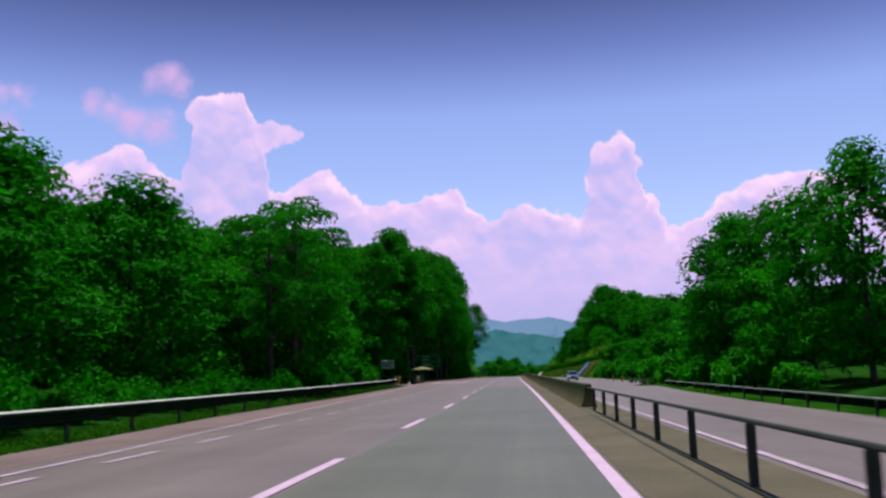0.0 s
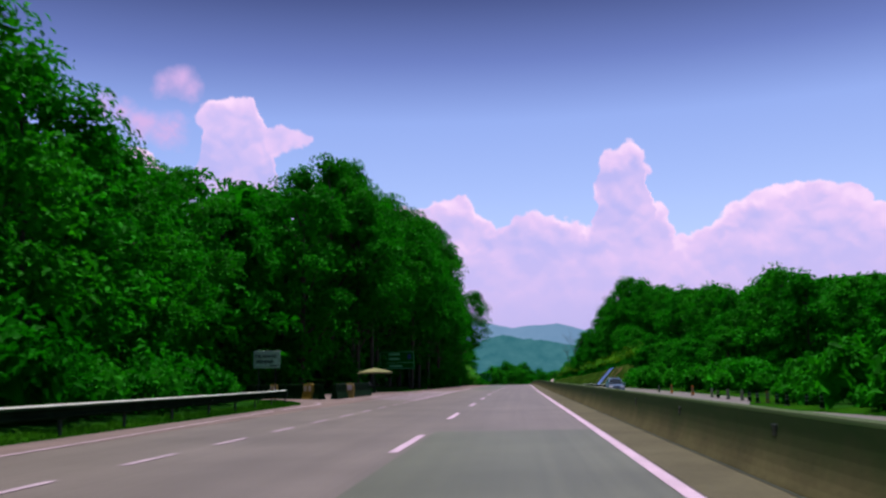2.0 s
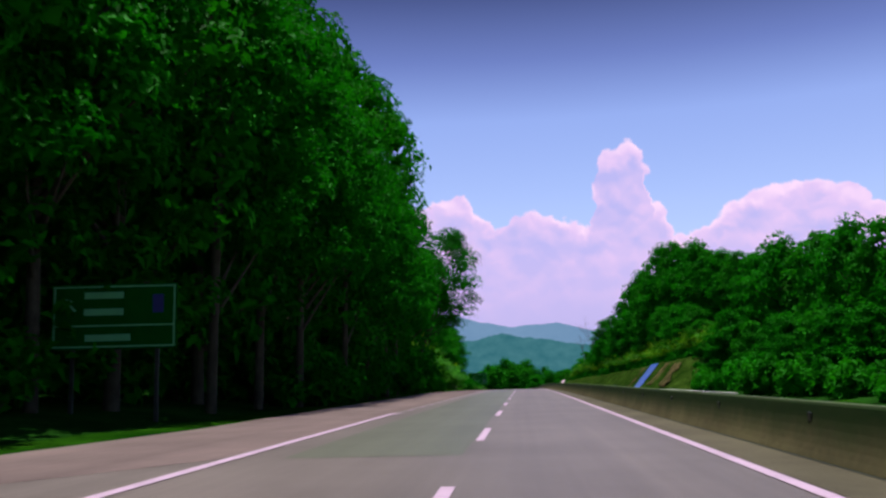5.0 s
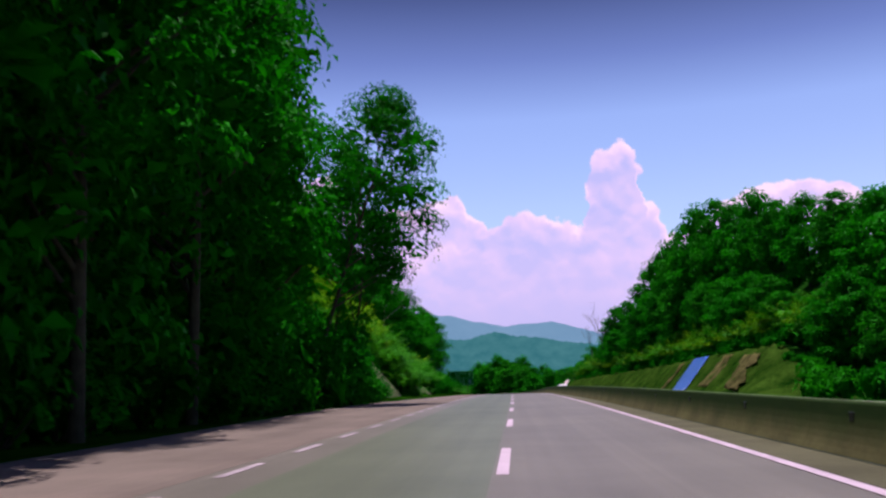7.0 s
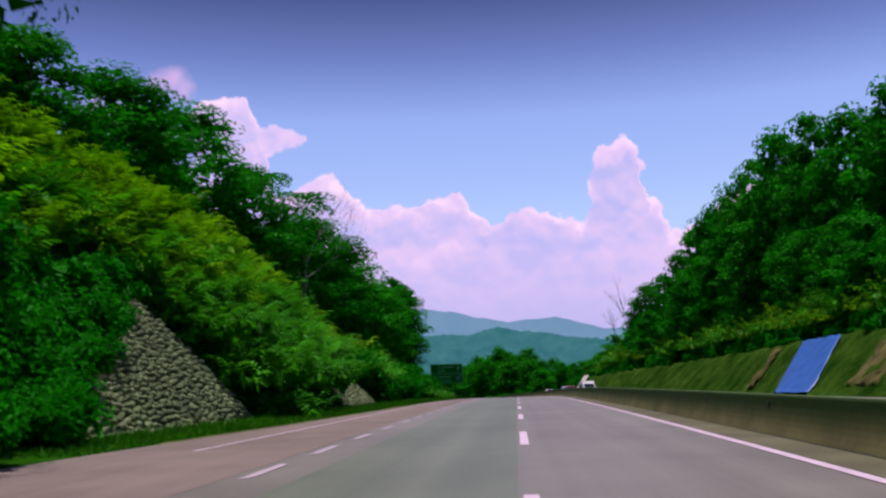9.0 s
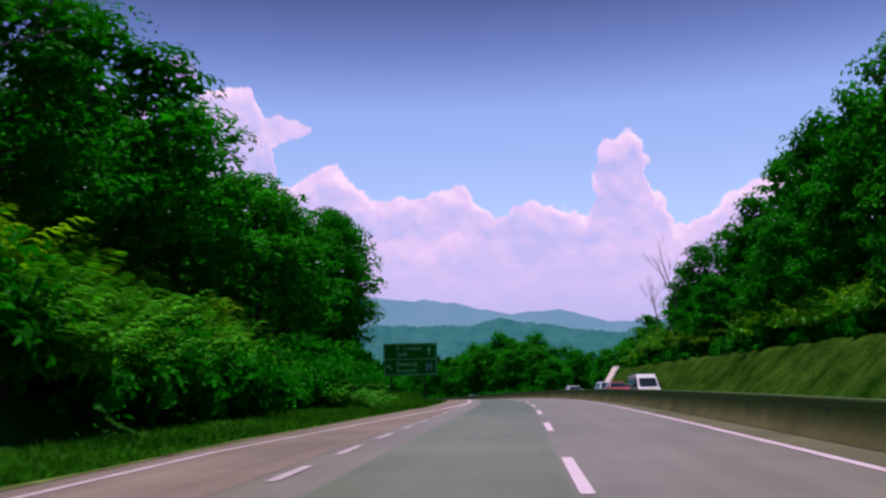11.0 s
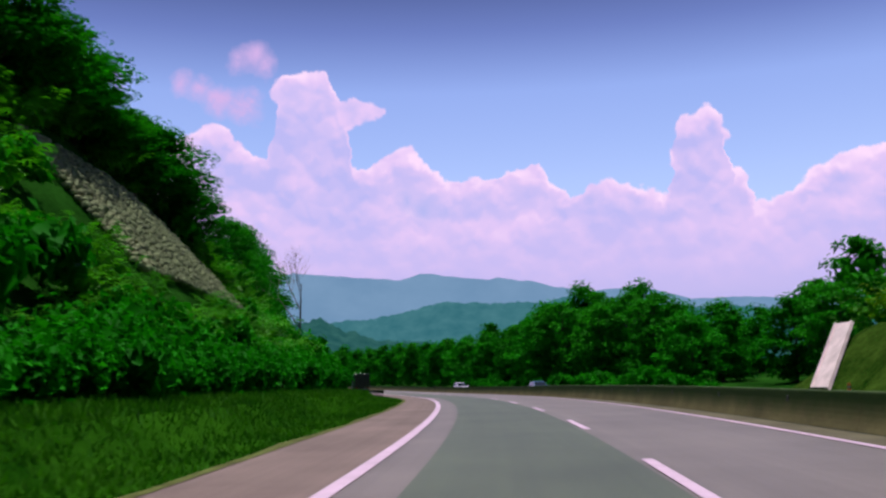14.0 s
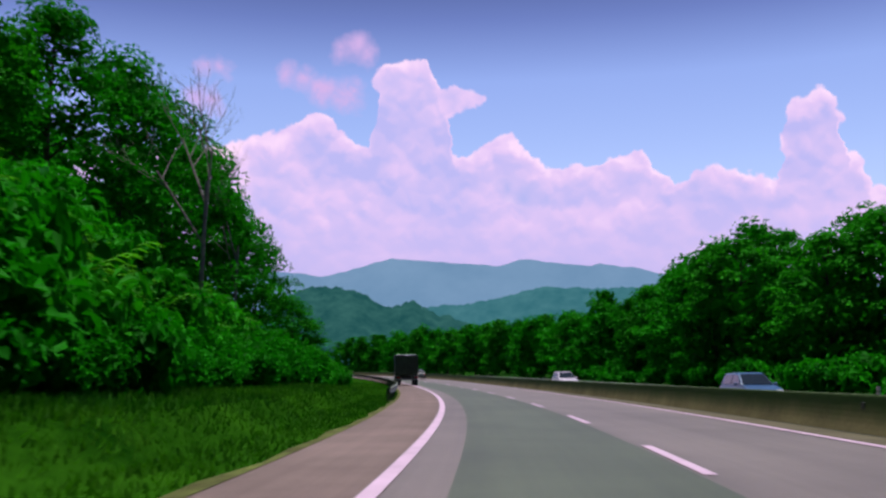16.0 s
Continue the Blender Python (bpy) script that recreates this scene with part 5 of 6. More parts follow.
def dead_tree(s, off, h, seed, label, depth=4, fan=0.36):
    rng = np.random.default_rng(seed)
    out = []

    def grow(p, d, L, r, depth):
        q = p + d * L
        out.append(limb(p, q, r, r * 0.62, 6))
        if depth == 0:
            return
        for _ in range(3 if depth > 1 else 2):
            e = d + rng.normal(0, fan, 3)
            e[2] = abs(e[2]) * 0.9 + 0.35
            grow(p + d * L * rng.uniform(0.55, 1.0), e / np.linalg.norm(e), L * rng.uniform(0.5, 0.72), r * 0.5, depth - 1)
    grow(np.array([0, 0, -0.5]), np.array([0.03, 0.05, 1.0]), h * 0.5, h * 0.009, depth)
    v, f = join(out)
    g = float(rise(s, off))
    tagged(put("dead_tree", mesh_data("dead_tree", v, f, M["bark_dead"], smooth=True), None, upright(s, off, g)), label, "tree")


dead_tree(449, -33.5, 19, 3, "bare grey dead tree with upright branches")
dead_tree(452, -31.5, 13, 4, "slender bare dead tree on the slope")
dead_tree(325.5, 22.4, 15.5, 6, "bare grey tree standing over the ferns", 5, 0.5)
dead_tree(486, 18.6, 16.5, 7, "bare leafless tree leaning out of the wood", 5, 0.55)
dead_tree(511, 21.5, 17, 9, "bare leafless tree at the edge of the wood", 5, 0.5)


def build_grass():
    rng = np.random.default_rng(77)
    S, O = [], []
    for s0, s1, n, dmin, dmax in ((336, 420, 52000, 0.1, 7.5), (420, 500, 46000, 0.1, 7.5), (262, 336, 22000, 0.1, 3.6), (-5, 110, 22000, 0.05, 2.2), (500, 560, 6000, 0.1, 6.0), (286, 464, 9000, -8.0, -1.0)):
        s = rng.uniform(s0, s1, n)
        S.append(s)
        k = dmin + (dmax - dmin) * rng.uniform(0, 1, n)
        O.append(np.where(dmin < 0, edge_r(s), edge_l(s)) + k)        # below nought: the cut slope beyond the far carriageway
    S, O = np.concatenate(S), np.concatenate(O)
    p = lay(S, O, rise(S, O) - 0.01)
    n = len(p)
    h = rng.uniform(0.05, 0.20, n)[:, None] * (0.6 + 0.9 * np.clip((O - edge_l(S)) / 4, 0, 1))[:, None]
    a = rng.uniform(0, 2 * np.pi, n)
    w = np.stack([np.cos(a), np.sin(a), 0 * a], 1) * rng.uniform(0.012, 0.032, n)[:, None]
    lean = np.stack([rng.normal(0, 0.45, n), rng.normal(0, 0.45, n), np.ones(n)], 1)
    v = np.stack([p - w, p + w, p + lean * h], 1).reshape(-1, 3)
    tagged(put("grass", mesh_data("grass", v, np.arange(3 * n).reshape(-1, 3), M["grass"])), "lush green verge grass with dry yellow patches", "grass", kind="stuff")


build_grass()

# ---- stone walls on the cut slope ----


def stone_mesh(seed):
    rng = np.random.default_rng(seed)
    bm = bmesh.new()
    bmesh.ops.create_icosphere(bm, subdivisions=1, radius=0.5)
    for v in bm.verts:
        v.co = Vector([c * (1 + rng.uniform(-0.22, 0.22)) for c in v.co])
        v.co.x = max(-0.42, min(0.42, v.co.x))
    me = bpy.data.meshes.new("stone")
    bm.to_mesh(me)
    bm.free()
    me.materials.append(M["stone"])
    return me


STONES = [stone_mesh(k) for k in range(6)]


def stone_wall(name, label, s0, s1, tops, size, single, seed, h0=0.0):
    wall = thing(name, label, "stone wall")
    rng = np.random.default_rng(seed)
    rest, count = [], 0
    s = s0
    while s < s1:
        h = h0
        while h < table(s, tops):
            k = float(table(s, K_LEFT))
            d = float(table(s, FOOT_L)) + (h - (0.85 if s > 365 else 0.0)) / max(k, 0.5)
            sz = size * rng.uniform(0.75, 1.25)
            m = upright(s + rng.uniform(-0.1, 0.1), float(edge_l(s)) + d - 0.28, h + rng.uniform(-0.04, 0.06), rng.uniform(-25, 25), (sz * 1.15, sz * rng.uniform(0.9, 1.3), sz * rng.uniform(0.7, 0.95)))
            me = STONES[rng.integers(6)]
            if count < single:
                put("stone", me, wall, m)
            else:
                co = np.array([tuple(m @ v.co) for v in me.vertices])
                rest.append((co, np.array([tuple(p.vertices) for p in me.polygons])))
            count += 1
            h += sz * 0.72
        s += size * 0.98
    if rest:
        v, f = join(rest)
        ob = put("stone_fill", mesh_data("stone_fill", v, f, M["stone"]), wall)
        ob["kind"] = "stuff"
    return wall


stone_wall("gabion_wall", "grey-green gabion wall of stacked stones on the slope", 266.0, 281.6, [(266, 0.6), (268, 1.3), (272, 2.9), (276.5, 5.0), (279, 4.9), (280.2, 3.4), (281.7, 0.6)], 0.25, 290, 5)
stone_wall("gabion_wall", "low stone gabion wall among the ferns", 301.0, 315.2, [(301, 2.6), (306, 3.6), (312, 4.3), (313.8, 3.0), (315.3, 0.5)], 0.25, 280, 6)
stone_wall("rock_face", "grey stone facing high on the overgrown bank", 424, 449.6, [(424, 12.4), (440, 13.4), (446, 13.0), (448.6, 11.5), (449.7, 8.0)], 0.36, 290, 7, h0=6.2)

# ---- the cut slope beyond the opposite carriageway ----


def slope_sheet(name, label, category, top, foot, h_top, h_foot, lift, mat, seed, ripple=0.1, n=14, k=16, rag=0.15):
    """A sheet laid down the cut slope between two chainage spans."""
    v = []
    for i in range(n + 1):
        u = i / n
        for j in range(k + 1):
            w = j / k
            s = (top[0] + (top[1] - top[0]) * w) * (1 - u) + (foot[0] + (foot[1] - foot[0]) * w) * u
            s += rag * (1.6 * noise.noise((u * 3.5, 4.0 * round(w), seed)) + 0.5 * noise.noise((u * 11, 4.0 * round(w), seed)))
            o = h_top + (h_foot - h_top) * u
            z = float(rise(s, o)) + lift + ripple * noise.noise((s * 0.9, u * 5, seed))
            v.append(lay(s, o, z))
    f = [(i * (k + 1) + j, i * (k + 1) + j + 1, (i + 1) * (k + 1) + j + 1, (i + 1) * (k + 1) + j) for i in range(n) for j in range(k)]
    ob = tagged(put(name, mesh_data(name, np.array(v), f, mat, smooth=True)), label, category)
    md = ob.modifiers.new("thickness", "SOLIDIFY")
    md.thickness = 0.02
    return ob


slope_sheet("tarpaulin", "crumpled bright blue tarpaulin draped down the cut slope", "tarpaulin", (330.2, 341.2), (324.0, 334.8), -25.4, -20.1, 0.32, M["tarp"], 2.0, 0.16, rag=0.35)
slope_sheet("soil_scar", "bare brown washed-out soil on the cut slope", "soil", (313.0, 318.5), (309.5, 316.5), -25.0, -21.0, 0.26, M["soil_bare"], 3.0, 0.3, rag=1.4)
slope_sheet("soil_scar", "bare brown washed-out soil on the cut slope", "soil", (298.0, 305.0), (295.0, 301.0), -24.6, -20.8, 0.26, M["soil_bare"], 4.0, 0.3, rag=1.6)
slope_sheet("soil_scar", "narrow bare streak of soil on the cut slope", "soil", (347.5, 349.5), (345.5, 348.0), -25.0, -21.0, 0.26, M["soil_bare"], 5.0, 0.3, rag=0.8)


def build_drain():
    top = thing("drain_chute", "pale concrete drain chute running down the slope", "drain")
    a = lay(456.6, -25.8, 4.75)
    b = lay(451.4, -20.9, -0.35)
    va, vb = Vector(a), Vector(b)
    d = (vb - va)
    side = Vector(lay(456.5, -23, 0)) - Vector(lay(453.5, -23, 0))
    side.normalize()
    up = d.cross(side).normalized()
    if up.z < 0:
        up = -up
    for nm, w0, w1, t0, t1 in (("chute_floor", -1.2, 1.2, 0.05, 0.2), ("chute_wall", -1.4, -1.16, 0.05, 0.32), ("chute_wall", 1.16, 1.4, 0.05, 0.32)):
        pts = []
        for q in (va, vb):
            for w, t in ((w0, t0), (w1, t0), (w1, t1), (w0, t1)):
                pts.append(q + side * w + up * (t + 0.25))
        put(nm, mesh_data(nm, [tuple(p) for p in pts], [(0, 1, 2, 3), (7, 6, 5, 4), (0, 4, 5, 1), (1, 5, 6, 2), (2, 6, 7, 3), (3, 7, 4, 0)], M["concrete_pale"]), top)
    bm = bmesh.new()
    box(bm, (0.25, 2.6, 0.9), (0, 0, 0.2), 0.03)
    part("outfall_block", bm, M["concrete_mould"], top, "dark concrete outfall block", spot(451.0, -20.3, -0.5))


build_drain()

# ---- signs ----


def letters(text, size, mat, name="lettering", bold=0.0):
    cu = bpy.data.curves.new(name, "FONT")
    cu.body, cu.size, cu.extrude, cu.offset = text, size, 0.004, bold
    cu.align_x, cu.align_y = "LEFT", "CENTER"
    tmp = bpy.data.objects.new(name, cu)
    me = bpy.data.meshes.new_from_object(tmp)
    bpy.data.objects.remove(tmp)
    me.materials.clear()
    me.materials.append(mat)
    return me


FACE = pose(0, 0, 0, 90, 0, 0)    # text stands upright and looks back down the road


def panel(parent, w, h, mat, z, rim=0.06, rim_mat=None):
    bm = bmesh.new()
    box(bm, (w, 0.05, h), (0, 0, z), 0.012)
    board = part("board", bm, mat, parent)
    if rim_mat:
        for nm, sz, at in (("border", (w - 0.1, 0.012, rim), (0, -0.03, z + h / 2 - 0.09)), ("border", (w - 0.1, 0.012, rim), (0, -0.03, z - h / 2 + 0.09)),
                           ("border", (rim, 0.012, h - 0.24), (-w / 2 + 0.09, -0.03, z)), ("border", (rim, 0.012, h - 0.24), (w / 2 - 0.09, -0.03, z))):
            bm = bmesh.new()
            box(bm, sz, at)
            part(nm, bm, rim_mat, board)
    return board


def arrow(parent, x, z, size, turn, mat):
    v = [(-0.07, 0, -0.5), (0.07, 0, -0.5), (0.07, 0, 0.12), (0.26, 0, 0.0), (0.26, 0, 0.16), (0, 0, 0.5), (-0.26, 0, 0.16), (-0.26, 0, 0.0), (-0.07, 0, 0.12)]
    n = len(v)
    vv = [(a, -0.004, c) for a, _, c in v] + [(a, 0.004, c) for a, _, c in v]
    f = [tuple(range(n)), tuple(reversed(range(n, 2 * n)))] + [(i, i + n, (i + 1) % n + n, (i + 1) % n) for i in range(n)]
    put("arrow", mesh_data("arrow", vv, f, mat), parent, pose(x, -0.034, z, 0, turn, 0) @ Matrix.Diagonal((size, 1, size, 1)))


def build_direction_sign():
    s = 386.5
    top = thing("road_sign", "green direction sign with white lettering on two steel posts", "road sign", m=upright(s, 12.55, 0.0, 3.0))
    g = float(rise(s, 12.55))
    board = panel(top, 4.95, 2.95, M["sign_green"], 3.85, 0.05, M["sign_letter"])
    bm = bmesh.new()
    box(bm, (4.75, 0.012, 0.05), (0, -0.03, 3.86))
    part("divider", bm, M["sign_letter"], board)
    for text, x, z, size in (("K. Lumpur", -1.28, 4.86, 0.56), ("Ipoh", -1.28, 4.32, 0.56), ("Bentong", -1.28, 3.42, 0.56), ("Kuantan", -1.28, 2.84, 0.56)):
        put("lettering", letters(text, size, M["sign_letter"]), board, pose(x, -0.03, z) @ FACE)
    arrow(board, 1.75, 4.6, 0.72, 0, M["sign_letter"])
    arrow(board, -1.95, 3.15, 0.62, -45, M["sign_letter"])
    bm = bmesh.new()
    box(bm, (0.56, 0.012, 0.84), (1.72, -0.03, 3.12), 0.004)
    plate = part("motorway_plate", bm, M["sign_blue"], board, "dark blue symbol plate")
    for sz, at in (((0.07, 0.01, 0.5), (1.58, -0.04, 3.06)), ((0.07, 0.01, 0.5), (1.86, -0.04, 3.06)), ((0.35, 0.01, 0.07), (1.72, -0.04, 3.34))):
        bm = bmesh.new()
        box(bm, sz, at, 0.003)
        part("symbol_bar", bm, M["sign_letter"], plate)
    for sx in (-0.3, 0.3):
        for at, sz in (((1.72 + 0.28 * sx / 0.3, -0.038, 3.12), (0.02, 0.008, 0.84)),):
            bm = bmesh.new()
            box(bm, sz, at)
            part("plate_rim", bm, M["sign_letter"], plate)
    for x in (-1.78, 1.28):
        bm = bmesh.new()
        box(bm, (0.15, 0.15, 5.3 + 0.6 - g), (x, 0.12, (5.3 + g - 0.6) / 2), 0.01)
        part("post", bm, M["steel_dark"], top)
    for z in (2.8, 4.9):
        bm = bmesh.new()
        box(bm, (4.6, 0.05, 0.1), (0, 0.05, z))
        part("brace", bm, M["steel_dark"], top)


build_direction_sign()


def build_notice():
    s = 103.4
    top = thing("notice_board", "white notice board with dark lettering on two posts", "notice board", m=upright(s, 14.95, 0.0, 4.0))
    g = float(rise(s, 14.95))
    board = panel(top, 1.42, 0.92, M["sign_white"], 2.36, 0.02, M["sign_black"])
    put("lettering", letters("DILARANG", 0.27, M["sign_black"], bold=0.014), board, pose(-0.62, -0.03, 2.52) @ FACE @ Matrix.Diagonal((0.86, 1, 1, 1)))
    put("lettering", letters("MENJAJA", 0.27, M["sign_black"], bold=0.014), board, pose(-0.58, -0.03, 2.24) @ FACE @ Matrix.Diagonal((0.90, 1, 1, 1)))
    bm = bmesh.new()
    box(bm, (0.4, 0.008, 0.05), (0.35, -0.03, 2.02))
    part("small_print", bm, M["sign_black"], board)
    for x in (-0.45, 0.45):
        bm = bmesh.new()
        rod(bm, 0.035, 2.9 - g + 0.4, (x, 0.07, (2.75 + g - 0.4) / 2), n=8)
        part("post", bm, M["steel_dark"], top)


build_notice()


def build_exit_sign():
    s = 165.0
    top = thing("road_sign", "small green exit sign with pale border among the trees", "road sign", m=upright(s, 16.1, 0.0, 4.0))
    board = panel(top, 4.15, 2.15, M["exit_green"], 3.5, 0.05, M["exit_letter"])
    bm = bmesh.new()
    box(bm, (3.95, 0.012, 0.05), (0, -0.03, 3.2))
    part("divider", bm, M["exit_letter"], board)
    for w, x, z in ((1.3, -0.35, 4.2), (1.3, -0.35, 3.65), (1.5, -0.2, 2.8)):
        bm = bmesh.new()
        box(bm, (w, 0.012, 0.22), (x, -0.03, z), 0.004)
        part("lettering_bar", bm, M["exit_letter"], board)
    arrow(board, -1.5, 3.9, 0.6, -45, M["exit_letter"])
    bm = bmesh.new()
    box(bm, (0.36, 0.012, 0.6), (1.45, -0.03, 3.9), 0.004)
    part("motorway_plate", bm, M["sign_blue"], board, "dark blue symbol plate")
    for x in (-1.4, 1.4):
        bm = bmesh.new()
        box(bm, (0.13, 0.13, 4.9), (x, 0.12, 2.0), 0.01)
        part("post", bm, M["steel_dark"], top)


build_exit_sign()

# ---- things round the closed slip road ----


def barrier_unit(colour, label, m, pale=False):
    top = thing("road_barrier", label, "road barrier", "water-filled barriers", m)
    bm = bmesh.new()
    lower = box(bm, (1.15, 0.5, 0.42), (0, 0, 0.21), 0.05, segments=2)
    for v in lower:
        if v.co.z > 0.3:
            v.co.y *= 0.72
    box(bm, (1.1, 0.26, 0.6), (0, 0, 0.68), 0.05, segments=2)
    part("shell", bm, M[colour], top, smooth=False)
    for x in (-0.28, 0.28):
        bm = bmesh.new()
        box(bm, (0.3, 0.03, 0.32), (x, -0.135, 0.7), 0.01)
        part("recess", bm, M["plastic_white" if pale else colour], top)
    bm = bmesh.new()
    rod(bm, 0.06, 0.05, (0, 0, 1.0), n=10)
    part("filler_cap", bm, M["sign_black"], top)
    bm = bmesh.new()
    box(bm, (0.06, 0.12, 0.5), (0.58, 0, 0.6), 0.02)
    part("coupling", bm, M[colour], top)


DARK, YELLOW = "dark green plastic water-filled road barrier", "faded yellow plastic water-filled road barrier"
for k in range(11):               # unbroken row along the painted gore
    if k != 3:
        barrier_unit("plastic_dark", DARK, spot(114.1 + 1.24 * k, 13.3, 0, 90 + rnd.uniform(-5, 5)))
barrier_unit("plastic_yellow", YELLOW, spot(117.6, 13.35, 0, 8), True)
for k in range(9):                # second row, closing the slip road's mouth
    pale = k in (1, 5)
    barrier_unit("plastic_yellow" if pale else "plastic_dark", YELLOW if pale else DARK, spot(113.9 + 1.05 * k, 14.4 + 0.86 * k, 0, -51 + rnd.uniform(-6, 6)), pale)


def build_stall():
    top = thing("market_umbrella", "faded canvas stall umbrella over a small table", "umbrella", m=upright(138.0, 14.5, float(rise(138.0, 14.5)) + 0.08))
    n = 8
    v, f = [(0, 0, 2.25)], []
    for r, z in ((0.8, 2.08), (1.62, 1.86), (1.64, 1.74)):
        for k in range(n):
            a = 2 * math.pi * k / n
            v.append((r * math.cos(a), r * math.sin(a), z))
    for k in range(n):
        j = (k + 1) % n
        f.append((0, 1 + k, 1 + j))
        f.append((1 + k, 1 + n + k, 1 + n + j, 1 + j))
        f.append((1 + n + k, 1 + 2 * n + k, 1 + 2 * n + j, 1 + n + j))
    can = put("canopy", mesh_data("canopy", v, f, M["canvas"]), top)
    md = can.modifiers.new("thickness", "SOLIDIFY")
    md.thickness = 0.015
    bm = bmesh.new()
    rod(bm, 0.03, 2.4, (0, 0, 1.05), n=8)
    part("pole", bm, M["steel_dark"], top)
    for k in range(n):
        bm = bmesh.new()
        a = 360 * k / n
        box(bm, (1.65, 0.02, 0.02), (0.8 * math.cos(radians(a)), 0.8 * math.sin(radians(a)), 2.02), 0, (0, 14, a))
        part("rib", bm, M["steel_dark"], top)
    tb = thing("stall_table", "small dark stall table under the umbrella", "table", m=upright(137.6, 15.2, float(rise(137.6, 15.2))))
    bm = bmesh.new()
    box(bm, (1.6, 0.7, 0.05), (0, 0, 0.72), 0.01)
    part("tabletop", bm, M["truck_box"], tb)
    for x in (-0.7, 0.7):
        for y in (-0.28, 0.28):
            bm = bmesh.new()
            box(bm, (0.05, 0.05, 0.72), (x, y, 0.35))
            part("leg", bm, M["steel_dark"], tb)
    bm = bmesh.new()
    box(bm, (0.42, 0.3, 0.24), (0, 0, 0.12), 0.07, segments=2)
    box(bm, (0.16, 0.12, 0.1), (0.02, 0, 0.27), 0.03)
    bag = thing("goods_bag", "small tied grey-white bag on the stall table", "bag", m=upright(137.6, 15.0, float(rise(137.6, 15.2)) + 0.745))
    part("sack", bm, M["plastic_white"], bag)


build_stall()


def bollard(s, off, colour, label, h):
    top = thing("traffic_post", label, "traffic post", "posts along the far verge", upright(s, off, float(rise(s, off)) + 0.02))
    bm = bmesh.new()
    rod(bm, 0.24, 0.08, (0, 0, 0.04), n=12, r2=0.2)
    part("foot", bm, M["rubber"], top)
    bm = bmesh.new()
    rod(bm, 0.16, h, (0, 0, h / 2 + 0.08), n=12, r2=0.09)
    part("shaft", bm, M[colour], top)
    for z in (0.45, 0.72):
        bm = bmesh.new()
        rod(bm, 0.165 - 0.07 * z, 0.11, (0, 0, z * h + 0.08), n=12)
        part("band", bm, M["plastic_grey"], top)


POST_LABEL = {"plastic_dark": "dark green plastic traffic post", "orange": "orange plastic traffic post", "plastic_grey": "weathered grey plastic traffic post", "plastic_yellow": "faded yellow plastic traffic post"}
for colour, stations in (("orange", (156.0, 170.2)), ("plastic_yellow", (125.5,)), ("plastic_grey", (133.5, 138.8, 145.8, 181.0)), ("plastic_dark", (113.0, 116.0, 120.5, 123.0, 128.5, 131.0, 143.0))):
    for s in stations:
        bollard(s, -16.7, colour, POST_LABEL[colour], 1.0 if colour == "orange" else 0.85)
for s in (443, 470, 476, 489):
    bollard(s, -14.5 if s > 460 else -18.5, "orange" if s == 443 else "plastic_white", "orange plastic traffic post" if s == 443 else "grey-white plastic traffic post", 0.9)

# ---- vehicles ----


def wheel(parent, x, y, r, w=0.2):
    bm = bmesh.new()
    rod(bm, r, w, (x, y, r), (0, 90, 0), 20)
    bmesh.ops.bevel(bm, geom=[e for e in bm.edges if e.calc_length() < r * 0.5], offset=0.03, segments=1, affect="EDGES")
    t = part("tyre", bm, M["rubber"], parent)
    bm = bmesh.new()
    rod(bm, r * 0.62, w + 0.02, (x, y, r), (0, 90, 0), 14)
    part("rim", bm, M["rim"], t)


def extruded(points, half, top_half, z_mid, bevel=0.05):
    """A body from its side outline (y, z), narrower above z_mid."""
    bm = bmesh.new()
    rows = []
    for sgn in (-1, 1):
        row = []
        for y, z in points:
            w = half if z <= z_mid else half + (top_half - half) * (z - z_mid) / (max(p[1] for p in points) - z_mid)
            row.append(bm.verts.new((sgn * w, y, z)))
        rows.append(row)
    n = len(points)
    bm.faces.new(rows[0])
    bm.faces.new(list(reversed(rows[1])))
    for i in range(n):
        j = (i + 1) % n
        bm.faces.new((rows[0][j], rows[0][i], rows[1][i], rows[1][j]))
    bmesh.ops.recalc_face_normals(bm, faces=bm.faces)
    bmesh.ops.bevel(bm, geom=list(bm.edges), offset=bevel, segments=2, affect="EDGES", profile=0.6)
    return bm


def quad_part(name, pts, mat, parent, push=0.012):
    """A pane laid just proud of a face."""
    p = [Vector(q) for q in pts]
    nrm = (p[1] - p[0]).cross(p[2] - p[0]).normalized() * push
    v = [tuple(q + nrm) for q in p] + [tuple(q - nrm) for q in p]
    n = len(p)
    f = [tuple(range(n)), tuple(reversed(range(n, 2 * n)))] + [(i, i + n, (i + 1) % n + n, (i + 1) % n) for i in range(n)]
    put(name, mesh_data(name, v, f, mat), parent)


